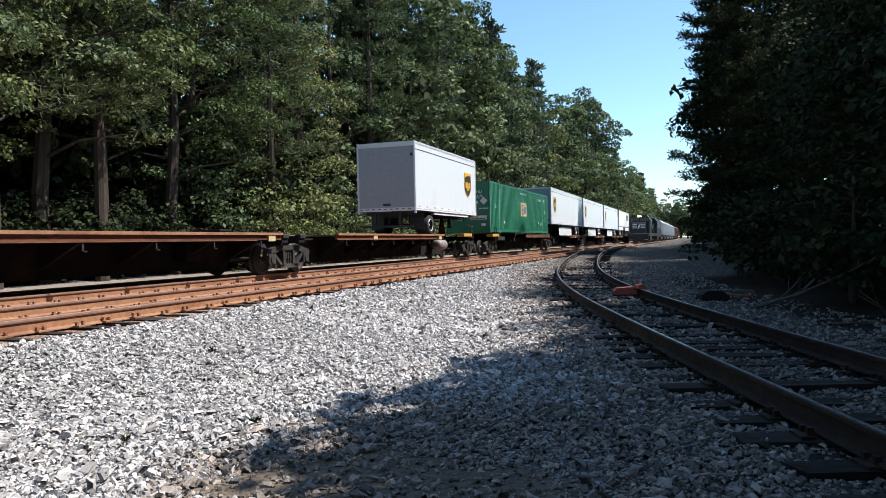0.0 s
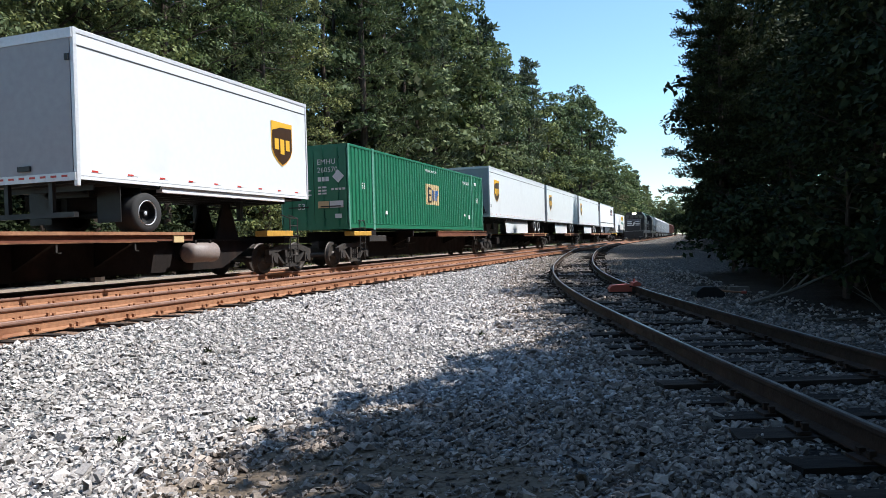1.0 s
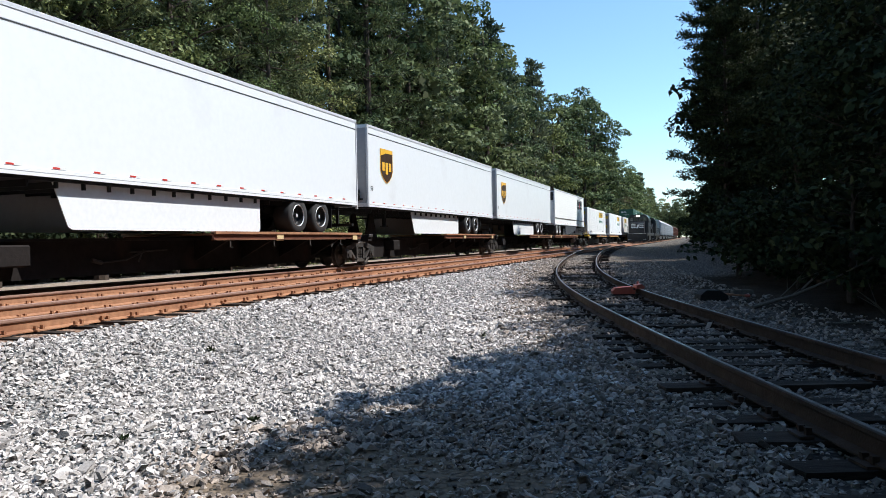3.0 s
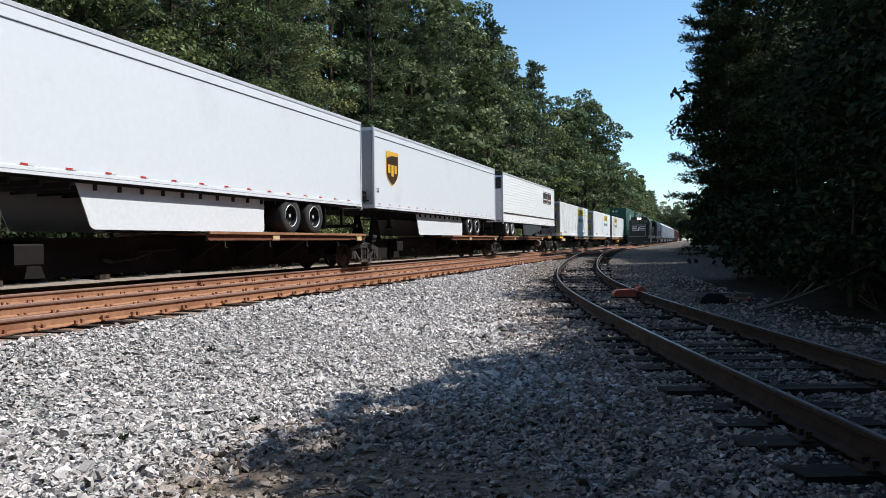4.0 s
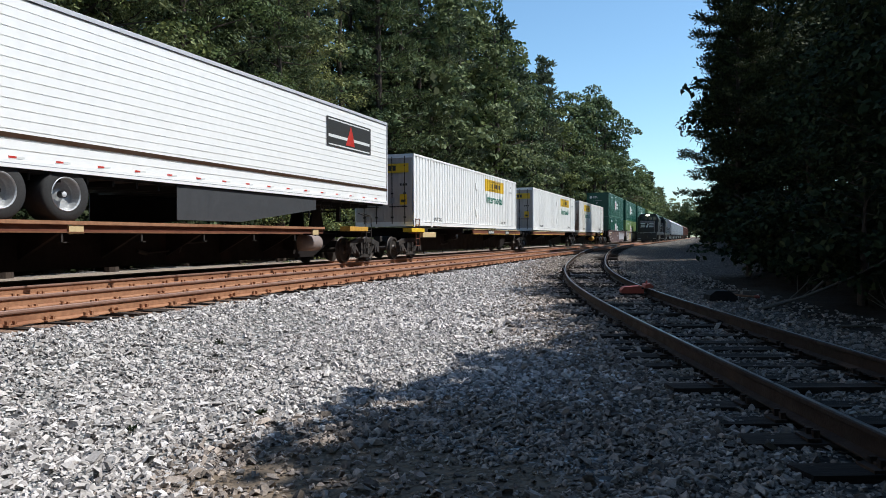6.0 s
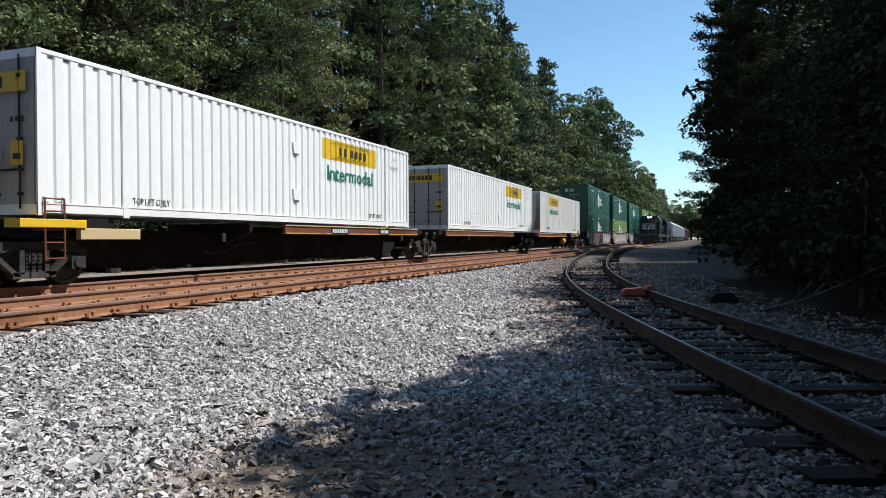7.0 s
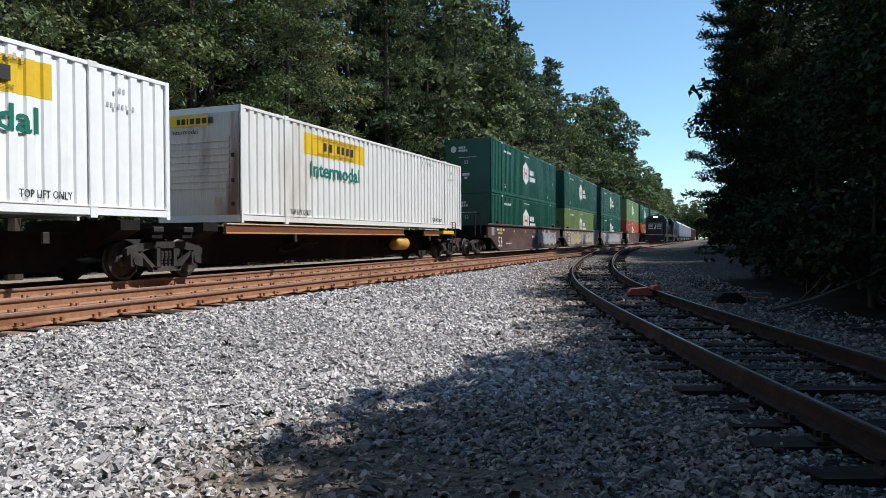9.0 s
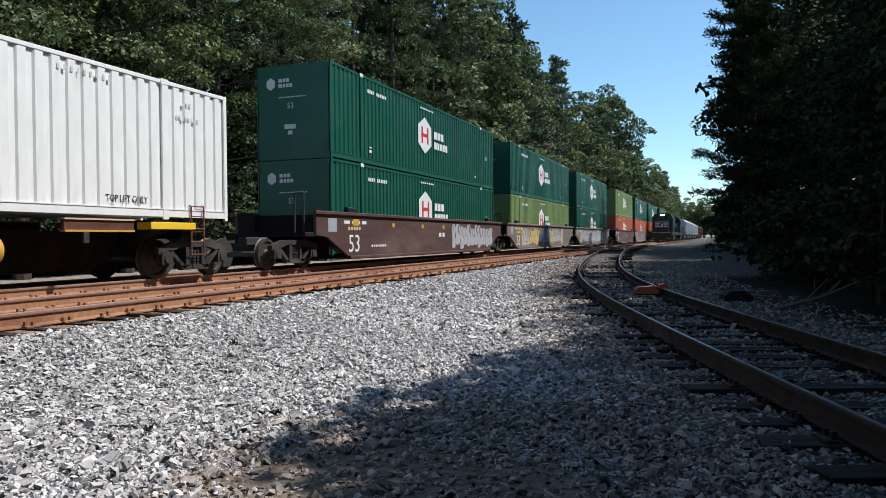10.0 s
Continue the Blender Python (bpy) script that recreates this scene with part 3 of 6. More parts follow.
def track(name, label, path, foot, head, ties_from, ties_to, step, tie_drop=0.182, sunk=0.012, cant=0.0, band=None):
    root = thing(name, label, "railway track", kind="structure")
    for d in (-GAUGE / 2, GAUGE / 2):
        line = [p - Vector((0, 0, cant * d / GAUGE)) for p in offset_path(path, d)]
        rail = part("rail", sweep(RAIL_FOOT, line), foot, root)
        part("rail_head", sweep(RAIL_HEAD, line), head, rail)
        if band:
            part("worn_band", sweep([(-0.017, 0.0), (0.017, 0.0), (0.014, 0.003), (-0.014, 0.003)], line), band, rail, "polished strip on the rail")
    plates, spikes = Shape(), Shape()
    rr = random.Random(len(name))
    lens = [0.0]
    for a, b in zip(path, path[1:]):
        lens.append(lens[-1] + (Vector(b) - Vector(a)).length)
    y0 = [p[1] for p in path]
    s0, s1 = np.interp(ties_from, y0, lens), np.interp(ties_to, y0, lens)
    k = 0
    s = s0
    far = Shape()
    while s < s1:
        p = Vector([float(np.interp(s, lens, [q[i] for q in path])) for i in range(3)])
        q = Vector([float(np.interp(s + 0.2, lens, [q[i] for q in path])) for i in range(3)])
        h = math.atan2(-(q - p).x, (q - p).y) + radians(rr.uniform(-1.2, 1.2))
        m = Matrix.Translation((p.x + rr.uniform(-.06, .06), p.y, p.z - tie_drop - rr.uniform(0, sunk))) @ Matrix.Rotation(h, 4, 'Z')
        if k < 290:
            ob = new("tie", TIES[k % 6])
            ob.parent = root
            ob.matrix_basis = m
        else:
            far.add([m @ Vector(v) for v in ((-1.3, -.11, -.18), (1.3, -.11, -.18), (1.3, .11, -.18), (-1.3, .11, -.18), (-1.3, -.11, 0), (1.3, -.11, 0), (1.3, .11, 0), (-1.3, .11, 0))],
                    [(4, 5, 6, 7), (0, 1, 5, 4), (1, 2, 6, 5), (2, 3, 7, 6), (3, 0, 4, 7)])
        if p.y < 70:
            for sx in (-1, 1):
                c = sx * GAUGE / 2
                for bx in (c - 0.17, c + 0.075):
                    pts = [(bx, -.09, .0), (bx + .095, -.09, .0), (bx + .095, .09, .0), (bx, .09, .0), (bx, -.09, .018), (bx + .095, -.09, .018), (bx + .095, .09, .018), (bx, .09, .018)]
                    plates.add([m @ Vector(v) for v in pts], [(4, 5, 6, 7), (0, 1, 5, 4), (1, 2, 6, 5), (2, 3, 7, 6), (3, 0, 4, 7)])
                for bx in (c - .10, c + .095):
                    for by in (-.05, .05):
                        z = .055 + rr.uniform(0, .02)
                        pts = [(bx - .015, by - .015, .0), (bx + .015, by - .015, .0), (bx + .015, by + .015, .0), (bx - .015, by + .015, .0),
                               (bx - .022, by - .018, z), (bx + .022, by - .018, z), (bx + .022, by + .018, z), (bx - .022, by + .018, z)]
                        spikes.add([m @ Vector(v) for v in pts], [(4, 5, 6, 7), (0, 1, 5, 4), (1, 2, 6, 5), (2, 3, 7, 6), (3, 0, 4, 7)])
        s += step * rr.uniform(0.93, 1.07)
        k += 1
    part("tie_plates", plates, foot, root)["kind"] = "stuff"
    part("spikes", spikes, foot, root)["kind"] = "stuff"
    if far.v:
        part("far_ties", far, "tie", root)["kind"] = "stuff"
    return root


STRAIGHT = [-60, 0, 60, 140, 300, 405]
track("main_track_near", "rusty main-line track on dark timber ties", [(TRACK1, y, RAIL_Z) for y in STRAIGHT], "rail", "railhead", -4, 190, 0.52, sunk=0.016, cant=0.03)
track("main_track_far", "rusty main-line track under the moving train", [(TRACK2, y, RAIL_Z) for y in STRAIGHT], "rail", "railhead", -2, 160, 0.52)
sid = [(float(siding_x(y)), float(y), float(siding_z(y))) for y in np.concatenate([np.arange(-28, 44, 0.6), np.arange(44, 84, 2)])]
track("siding_track", "curved siding track with dark brown rails and weathered ties", sid, "railold", "railold", -6, 72, 0.56, sunk=0.045, band="railshine")


def stones(name, seed, n, y0, y1, bias, size0, spread):
    """Loose crushed stone lying on the ballast."""
    rng = np.random.default_rng(seed)
    y = y0 + (y1 - y0) * rng.random(n) ** bias
    left, right = np.maximum(-7.0, -1.45 * y - 0.2), np.minimum(0.30 * y + 0.5, siding_x(y) + 4.0)
    u = rng.random(n)
    w = (right - left) / 9.5
    x = left + (right - left) * u
    d = x - siding_x(y)
    keep = rng.random(n) < w
    # thinner on the trodden strip
    e = ((x + 1.65) / 1.25) ** 2 + ((y - 3.6) / 0.8) ** 2 + 0.5 * wob(x, y, 4.0)
    keep &= (e > 0.75) | (rng.random(n) < 0.3)
    keep &= (np.abs(np.abs(d) - GAUGE / 2) > 0.08)
    # sparser between and beside the siding's rails
    keep &= (d < -1.2) | (rng.random(n) < np.where(d < 1.2, 0.42, 0.14))
    x, y = x[keep], y[keep]
    n = len(x)
    cube = np.array([(-1, -1, -1), (1, -1, -1), (1, 1, -1), (-1, 1, -1), (-1, -1, 1), (1, -1, 1), (1, 1, 1), (-1, 1, 1)], float)
    face = np.array([(4, 5, 6, 7), (0, 1, 5, 4), (1, 2, 6, 5), (2, 3, 7, 6), (3, 0, 4, 7)])
    p = cube[None] * (1 + rng.uniform(-0.55, 0.3, (n, 8, 3)))
    p[:, 4:, :2] *= rng.uniform(0.35, 0.95, (n, 1, 2))
    size = np.clip(rng.lognormal(math.log(size0), spread, n), size0 * 0.45, size0 * 2.6)
    p *= (size[:, None] * rng.uniform(0.75, 1.3, (n, 3)) * np.array([1.45, 0.82, 0.62]))[:, None, :]
    ax, ay, az = rng.normal(size=n) * 0.5, rng.normal(size=n) * 0.42, rng.uniform(0, 6.283, n)
    for i, j, a in ((1, 2, ax), (0, 2, ay), (0, 1, az)):
        c, s = np.cos(a)[:, None], np.sin(a)[:, None]
        u0, v0 = p[:, :, i].copy(), p[:, :, j].copy()
        p[:, :, i], p[:, :, j] = c * u0 - s * v0, s * u0 + c * v0
    z = ground_z(x, y) + size * rng.uniform(-0.1, 1.25, n)
    p += np.stack([x, y, z], -1)[:, None, :]
    f = (face[None] + 8 * np.arange(n)[:, None, None]).reshape(-1, 4)
    # An oval in front also gets the brown stone with shade in its colour.
    front_shade = ((x + 1.1) / 2.0) ** 2 + ((y - 4.0) / 2.0) ** 2 + 0.25 * rng.normal(size=n) < 0.95
    toned = np.repeat((x - siding_x(y) + 0.5 * rng.normal(size=n) > -2.2) | front_shade, 5)
    me = quads(name, p.reshape(-1, 3), f, M["stone"])
    me.materials.append(M["shadestone"])
    me.polygons.foreach_set("material_index", toned.astype(np.int32))
    me.polygons.foreach_set("use_smooth", [False] * len(me.polygons))
    tagged(new(name, me), "loose grey crushed stone, browner and darkened for shade round the siding", "gravel", kind="stuff")


def quads(name, v, f, mat):
    me = bpy.data.meshes.new(name)
    me.vertices.add(len(v))
    me.vertices.foreach_set("co", np.asarray(v, np.float32).ravel())
    me.loops.add(len(f) * 4)
    me.loops.foreach_set("vertex_index", np.asarray(f, np.int32).ravel())
    me.polygons.add(len(f))
    me.polygons.foreach_set("loop_start", np.arange(len(f), dtype=np.int32) * 4)
    me.update(calc_edges=True)
    me.materials.append(mat)
    return me


stones("ballast_stones", 4, 88000, 2.2, 12.0, 1.25, 0.0128, 0.36)
stones("scattered_ballast_stones", 5, 76000, 10.0, 36.0, 1.25, 0.0205, 0.3)


# ---- woods ----
def leaves(rng, centre, out, size, aspect=0.72, spread=0.68):
    """Leaf blades: diamonds at the centres, facing roughly along out."""
    n = len(centre)
    nrm = out + spread * rng.normal(size=(n, 3))
    nrm /= np.linalg.norm(nrm, axis=1)[:, None] + 1e-9
    ref = rng.normal(size=(n, 3))
    u = np.cross(nrm, ref)
    u /= np.linalg.norm(u, axis=1)[:, None] + 1e-9
    w = np.cross(nrm, u)
    s = size * rng.uniform(0.6, 1.35, n)
    u, w = u * s[:, None], w * (s * aspect)[:, None]
    sag = nrm * (0.18 * s)[:, None]
    return np.stack([centre - u, centre - w * 0.9 + sag, centre + u, centre + w * 0.9 + sag], 1).reshape(-1, 3)


def leaf_mesh(name, v, mat):
    return quads(name, v, np.arange(len(v)).reshape(-1, 4), M[mat])


def limbs(rng, h, r, spread, first=0.3, count=14, lean=0.02):
    s = Shape()
    pts = [(0, 0, -0.3)]
    for k in range(1, 7):
        pts.append((pts[-1][0] + rng.normal() * lean * h / 6 * 3, pts[-1][1] + rng.normal() * lean * h / 6 * 3, h * 0.93 * k / 6))
    for k in range(6):
        s.tube(pts[k], pts[k + 1], r * (1 - 0.145 * k), r * (1 - 0.145 * (k + 1)), 8)
    for k in range(count):
        z = h * (first + (0.92 - first) * k / count)
        i = min(5, int(z / (h * 0.93) * 6))
        a = rng.uniform(0, 6.28)
        reach = spread * rng.uniform(0.55, 1.0) * (1 - 0.5 * (z / h) ** 2)
        p = Vector(pts[i]) .lerp(Vector(pts[i + 1]), z / (h * 0.93) * 6 - i)
        q = p + Vector((math.cos(a) * reach * 0.5, math.sin(a) * reach * 0.5, reach * rng.uniform(0.1, 0.35)))
        e = p + Vector((math.cos(a + .2) * reach, math.sin(a + .2) * reach, reach * rng.uniform(0.25, 0.6)))
        rr = r * 0.28 * (1 - 0.6 * z / h)
        s.tube(p, q, rr, rr * 0.65, 5).tube(q, e, rr * 0.65, rr * 0.2, 4)
    return s


def broadleaf(seed, h, spread, n, size, mat, base=0.18, clumps=62, lo=0.17, hi=0.36, up=0.8):
    """Trunk and crown meshes of a broad-leaved tree of height h."""
    rng = np.random.default_rng(seed)
    trunk = limbs(rng, h, h * 0.014 + 0.06, spread, max(0.2, base)).mesh("trunk", M["bark"])
    cz = h * (base + (1 - base) * 0.5)
    d = rng.normal(size=(clumps, 3))
    d /= np.linalg.norm(d, axis=1)[:, None]
    shell = rng.uniform(0.3, 1.0, clumps) ** 0.5
    lump = 1 + 0.2 * np.sin(d[:, 0] * 3 + seed) + 0.15 * np.cos(d[:, 1] * 4 + seed * 2) + 0.08 * rng.normal(size=clumps)
    c = d * (shell * lump)[:, None] * np.array([spread, spread, h * (1 - base) * 0.5]) + np.array([0, 0, cz])
    taper = 1 - 0.35 * np.clip((c[:, 2] - cz) / (h * 0.5), -0.2, 1)
    c[:, :2] *= taper[:, None]
    rad = rng.uniform(lo, hi, clumps) * spread
    who = rng.choice(clumps, n, p=rad ** 2 / (rad ** 2).sum())
    o = rng.normal(size=(n, 3))
    flip = rng.random(n) < up
    o[flip, 2] = np.abs(o[flip, 2])
    o /= np.linalg.norm(o, axis=1)[:, None]
    p = c[who] + o * (rad[who] * rng.uniform(0.72, 1.06, n))[:, None] * np.array([1.1, 1.1, 0.72])
    p[:, 2] = np.maximum(p[:, 2], 0.05)
    crown = leaf_mesh("crown", leaves(rng, p, o * 0.7 + np.array([0.1, 0, 0.55]), size), mat)
    return trunk, crown


def pine(seed, h, spread, tufts, size, mat="needle", base=0.35, per=34, thin=0.09):
    """Trunk and crown meshes of a tall pine: tufts of long needles on upswept limbs."""
    rng = np.random.default_rng(seed)
    trunk = limbs(rng, h, h * 0.011 + 0.06, spread * 0.9, base, 24).mesh("trunk", M["bark"])
    t = rng.random(tufts) ** 0.85
    z = h * (base + (1.0 - base) * t)
    reach = spread * (1.05 - t) ** 0.6 * rng.uniform(0.25, 1.0, tufts) ** 0.6
    whorl = rng.integers(0, 16, tufts) * 2.4 + rng.normal(size=tufts) * 0.25
    c = np.stack([np.cos(whorl) * reach, np.sin(whorl) * reach, z + reach * 0.18 + rng.normal(size=tufts) * 0.25], -1)
    who = np.repeat(np.arange(tufts), per)
    n = len(who)
    d = rng.normal(size=(n, 3)) + np.array([0, 0, 0.35])
    d /= np.linalg.norm(d, axis=1)[:, None]
    a = c[who] + rng.normal(size=(n, 3)) * size * 0.55
    L = size * rng.uniform(0.7, 1.3, n)
    side = np.cross(d, rng.normal(size=(n, 3)))
    side /= np.linalg.norm(side, axis=1)[:, None] + 1e-9
    wv = side * (L * thin)[:, None]
    v = np.stack([a, a + d * (L * 0.55)[:, None] - wv, a + d * L[:, None], a + d * (L * 0.55)[:, None] + wv], 1).reshape(-1, 3)
    return trunk, leaf_mesh("crown", v, mat)


def boughs(seed, h, spread, limbs_n, size, mat="needle", base=0.3, per=16, tufts=9, thin=0.11, taper=0.75, loose=0.42):
    """A pine or cedar: plumes of needles along separate drooping and upturned boughs, dark gaps between."""
    rng = np.random.default_rng(seed)
    wood = Shape()
    for k in range(5):
        wood.tube((0, 0, h * .97 * k / 5 - .3 * (k == 0)), (0, 0, h * .97 * (k + 1) / 5), (h * .012 + .05) * (1 - .19 * k), (h * .012 + .05) * (1 - .19 * (k + 1)), 8)
    cs, out, sz = [], [], []
    for k in range(limbs_n):
        t = (k + rng.uniform(0, .9)) / limbs_n
        z = h * (base + (.98 - base) * t)
        a = k * 2.4 + rng.normal() * .35
        reach = spread * ((1.02 - t) ** taper) * rng.uniform(.55, 1.1) + .25
        d = np.array([math.cos(a), math.sin(a), 0.0])
        rise = rng.uniform(-.12, .22) + .35 * t
        tip = np.array([0, 0, z]) + d * reach + np.array([0, 0, rise * reach])
        mid = np.array([0, 0, z]) + d * reach * .55 + np.array([0, 0, (rise - .14) * reach * .55])
        rr = .05 * (1 - .7 * t) + .012
        wood.tube((0, 0, z), mid, rr, rr * .6, 5).tube(mid, tip, rr * .6, rr * .2, 4)
        side = np.array([-d[1], d[0], 0.0])
        for q in range(tufts):
            u = .3 + .7 * (q + rng.uniform(0, 1)) / tufts
            c = (mid + (tip - mid) * (u - .55) / .45) if u > .55 else np.array([0, 0, z]) + (mid - np.array([0, 0, z])) * u / .55
            w = (1 - abs(u - .6)) * reach * .30
            cs.append(c + side * rng.normal() * w + np.array([0, 0, rng.uniform(-.05, .12) * reach * .4]))
            out.append(d * .75 + np.array([0, 0, .55]))
            sz.append(size * rng.uniform(.8, 1.25))
    cs, out, sz = np.array(cs), np.array(out), np.array(sz)
    who = np.repeat(np.arange(len(cs)), per)
    n = len(who)
    d = rng.normal(size=(n, 3)) * .75 + out[who]
    d /= np.linalg.norm(d, axis=1)[:, None]
    a = cs[who] + rng.normal(size=(n, 3)) * (sz[who] * loose)[:, None] * np.array([1, 1, .45])
    ln = sz[who] * rng.uniform(.6, 1.2, n)
    sd = np.cross(d, rng.normal(size=(n, 3)))
    sd /= np.linalg.norm(sd, axis=1)[:, None] + 1e-9
    wv = sd * (ln * thin)[:, None]
    v = np.stack([a, a + d * (ln * .55)[:, None] - wv, a + d * ln[:, None], a + d * (ln * .55)[:, None] + wv], 1).reshape(-1, 3)
    return wood.mesh("trunk", M["bark"]), leaf_mesh("crown", v, mat)


def plant(kind, proto, x, y, turn, scale, label, category="tree", group=""):
    root = thing(kind, label, category, group)
    root.matrix_basis = Matrix.Translation((x, y, float(ground_z(x, y)) - 0.05)) @ Matrix.Rotation(turn, 4, 'Z') @ Matrix.Diagonal((scale, scale, scale * 1.0, 1))
    part("trunk", proto[0], "bark", root)
    part("crown", proto[1], "leaf", root)
    return root


def woods():
    r = random.Random(11)
    near_b = [broadleaf(1, 19, 4.2, 21000, 0.078, "leaf", 0.12, 46, .17, .36, .97), broadleaf(2, 17, 3.9, 21000, 0.075, "leafvine", 0.10, 46, .17, .36, .97), broadleaf(3, 21, 4.4, 21000, 0.08, "leaf", 0.12, 48, .17, .36, .97)]
    over_b = [broadleaf(31, 19, 4.4, 24000, 0.078, "leafvine", 0.22, 54, .16, .33, .97), broadleaf(32, 18, 4.2, 24000, 0.078, "leaf", 0.25, 54, .16, .33, .97)]
    near_p = [boughs(5, 25, 3.9, 58, 0.34, base=0.14, per=20, tufts=13, thin=.10), boughs(6, 27, 4.1, 62, 0.34, base=0.18, per=20, tufts=13, thin=.10), boughs(27, 26, 3.4, 60, 0.36, "needleold", base=0.16, per=18, tufts=12, thin=.10)]
    bush = [broadleaf(4, 5.5, 2.3, 2500, 0.095, "leafvine", 0.0, 50), broadleaf(16, 4.0, 2.0, 2100, 0.09, "leaf", 0.0, 50)]
    far_b = [broadleaf(7, 22, 4.8, 2800, 0.38, "leaf", 0.04), broadleaf(8, 24, 5.2, 3000, 0.39, "leafvine", 0.05), broadleaf(9, 21, 4.5, 2800, 0.36, "leafdry", 0.05)]
    mid_b = [broadleaf(21, 22, 4.6, 6200, 0.2, "leaf", 0.04, 52, .18, .36, .97), broadleaf(22, 24, 4.9, 6400, 0.2, "leafvine", 0.05, 52, .18, .36, .97), broadleaf(23, 21, 4.4, 4400, 0.22, "leafdry", 0.05)]
    # Undergrowth with the shade put into its leaf colour.
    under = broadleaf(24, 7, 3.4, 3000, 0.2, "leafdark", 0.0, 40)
    far_p = [boughs(10, 26, 4.0, 52, 0.7, base=0.12, per=12, tufts=9, thin=.15), boughs(28, 27, 3.6, 52, 0.7, "needleold", base=0.12, per=12, tufts=9, thin=.15)]
    # Siding-side trees and shrubs; their shade is painted into the leaf colour.
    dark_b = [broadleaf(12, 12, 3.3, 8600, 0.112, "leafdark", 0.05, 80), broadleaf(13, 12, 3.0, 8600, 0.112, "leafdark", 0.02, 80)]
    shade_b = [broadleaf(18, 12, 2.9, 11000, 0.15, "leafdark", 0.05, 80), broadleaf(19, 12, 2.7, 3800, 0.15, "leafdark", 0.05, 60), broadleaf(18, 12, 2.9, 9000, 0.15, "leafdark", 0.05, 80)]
    # Same tree as far_b[0], recoloured dark to stand for shade.
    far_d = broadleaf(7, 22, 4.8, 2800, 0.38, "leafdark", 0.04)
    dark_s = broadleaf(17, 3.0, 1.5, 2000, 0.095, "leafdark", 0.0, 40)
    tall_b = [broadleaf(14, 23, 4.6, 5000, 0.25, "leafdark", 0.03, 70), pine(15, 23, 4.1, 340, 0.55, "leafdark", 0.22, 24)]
    G1, G2 = "woods beyond the tracks", "woods beside the siding"
    y = 4.0
    while y < 80:
        k = r.random()
        proto, nm = (r.choice(near_p), "pine_tree") if k < 0.68 and y > 31 else (r.choice(over_b if 15 < y < 31 else near_b if y < 45 else mid_b[:2]), "broadleaf_tree")
        lab = "tall pine tree with dark green needles" if nm == "pine_tree" else "leafy green tree hung with vines"
        plant(nm, proto, (-24.6 if y < 30 else -25.8) + r.uniform(-1.0, 1.0), y, r.uniform(0, 6.28), r.uniform(1.08, 1.22) + (0.14 if y > 50 else 0), lab, group=G1)
        y += r.uniform(3.4, 4.8)
    hang = boughs(33, 22, 3.7, 46, 0.34, "needle", 0.30, 22, 13, .10, .5)
    for x, y, turn in ((-22.6, 17.6, 0.3), (-22.9, 22.6, 2.1), (-23.2, 35.5, 4.0)):
        plant("pine_tree", hang, x, y, turn, 0.95, "pine tree with sunlit yellow-green boughs", group=G1)
    for row, step in ((-32.5, 5.6),):
        y = 4.0
        while y < 125:
            # Before y 60 the dark-leaved copy paints shaded hollows behind the front row.
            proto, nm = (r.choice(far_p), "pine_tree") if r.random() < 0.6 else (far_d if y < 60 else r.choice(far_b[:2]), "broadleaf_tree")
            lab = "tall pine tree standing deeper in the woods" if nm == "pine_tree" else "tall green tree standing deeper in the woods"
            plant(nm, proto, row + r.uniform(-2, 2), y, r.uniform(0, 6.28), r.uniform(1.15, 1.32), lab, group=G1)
            y += step * r.uniform(0.8, 1.2)
    y = 82.0
    while y < 480:
        for row in range(2):
            k = r.random()
            proto, nm = (r.choice(far_p), "pine_tree") if k < 0.4 else ((mid_b if row == 0 and y < 260 else far_b)[2 if k < 0.5 else r.randrange(2)], "broadleaf_tree")
            lab = "distant pine tree along the line" if nm == "pine_tree" else "distant green tree along the line"
            plant(nm, proto, -24.0 - 7 * row + r.uniform(-1.5, 1.5), y + r.uniform(-2, 2), r.uniform(0, 6.28), r.uniform(1.0, 1.16) + (0.09 if y < 140 and nm != "pine_tree" else 0), lab, group=G1)
        y += 5.0 + y * 0.025
    for x, y, h in ((-20.9, 147, 31.5), (-19.8, 153, 30.0), (-21.5, 138, 28.5)):
        plant("broadleaf_tree", mid_b[0], x, y, y * 1.0, h / 22, "taller rounded green tree above its neighbours", group=G1)
    plant("broadleaf_tree", mid_b[1], -23.5, 178, 1.0, 1.38, "taller rounded green tree above its neighbours", group=G1)
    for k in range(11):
        plant("shrub", under, -23.7 - 0.5 * (k % 2) - r.uniform(0, .6), 15 + 1.6 * k, r.uniform(0, 6.28), r.uniform(0.34, 0.62), "undergrowth under the trees, leaf colour darkened for shade", "shrub", "undergrowth inside the woods")
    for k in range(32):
        plant("shrub", under, -28.0 - 1.5 * (k % 2) - r.uniform(0, 1.5), 3 + 2.2 * k, r.uniform(0, 6.28), r.uniform(1.0, 1.7), "tall undergrowth inside the woods, shade put into its leaf colour", "shrub", "undergrowth inside the woods")
    # Tree belt across the line past the tracks' end, placed for the camera's view.
    for k in range(34):
        plant("broadleaf_tree", far_b[k % 2], -34 + 2.6 * (k % 17) + r.uniform(-1, 1), 420 + 26 * (k // 17) + r.uniform(0, 14), r.uniform(0, 6.28), r.uniform(0.72, 0.98), "distant green tree past the end of the tracks, closes the view", group=G1)
    # shrubs and vines along the far bank
    for x0, lo, hi, step in ((-22.7, 0.45, 0.8, 2.3), (-24.0, 1.0, 1.5, 2.6)):
        y = 5.0
        while y < 95:
            if 16 < y < 30.5:
                y += 1.0
                continue
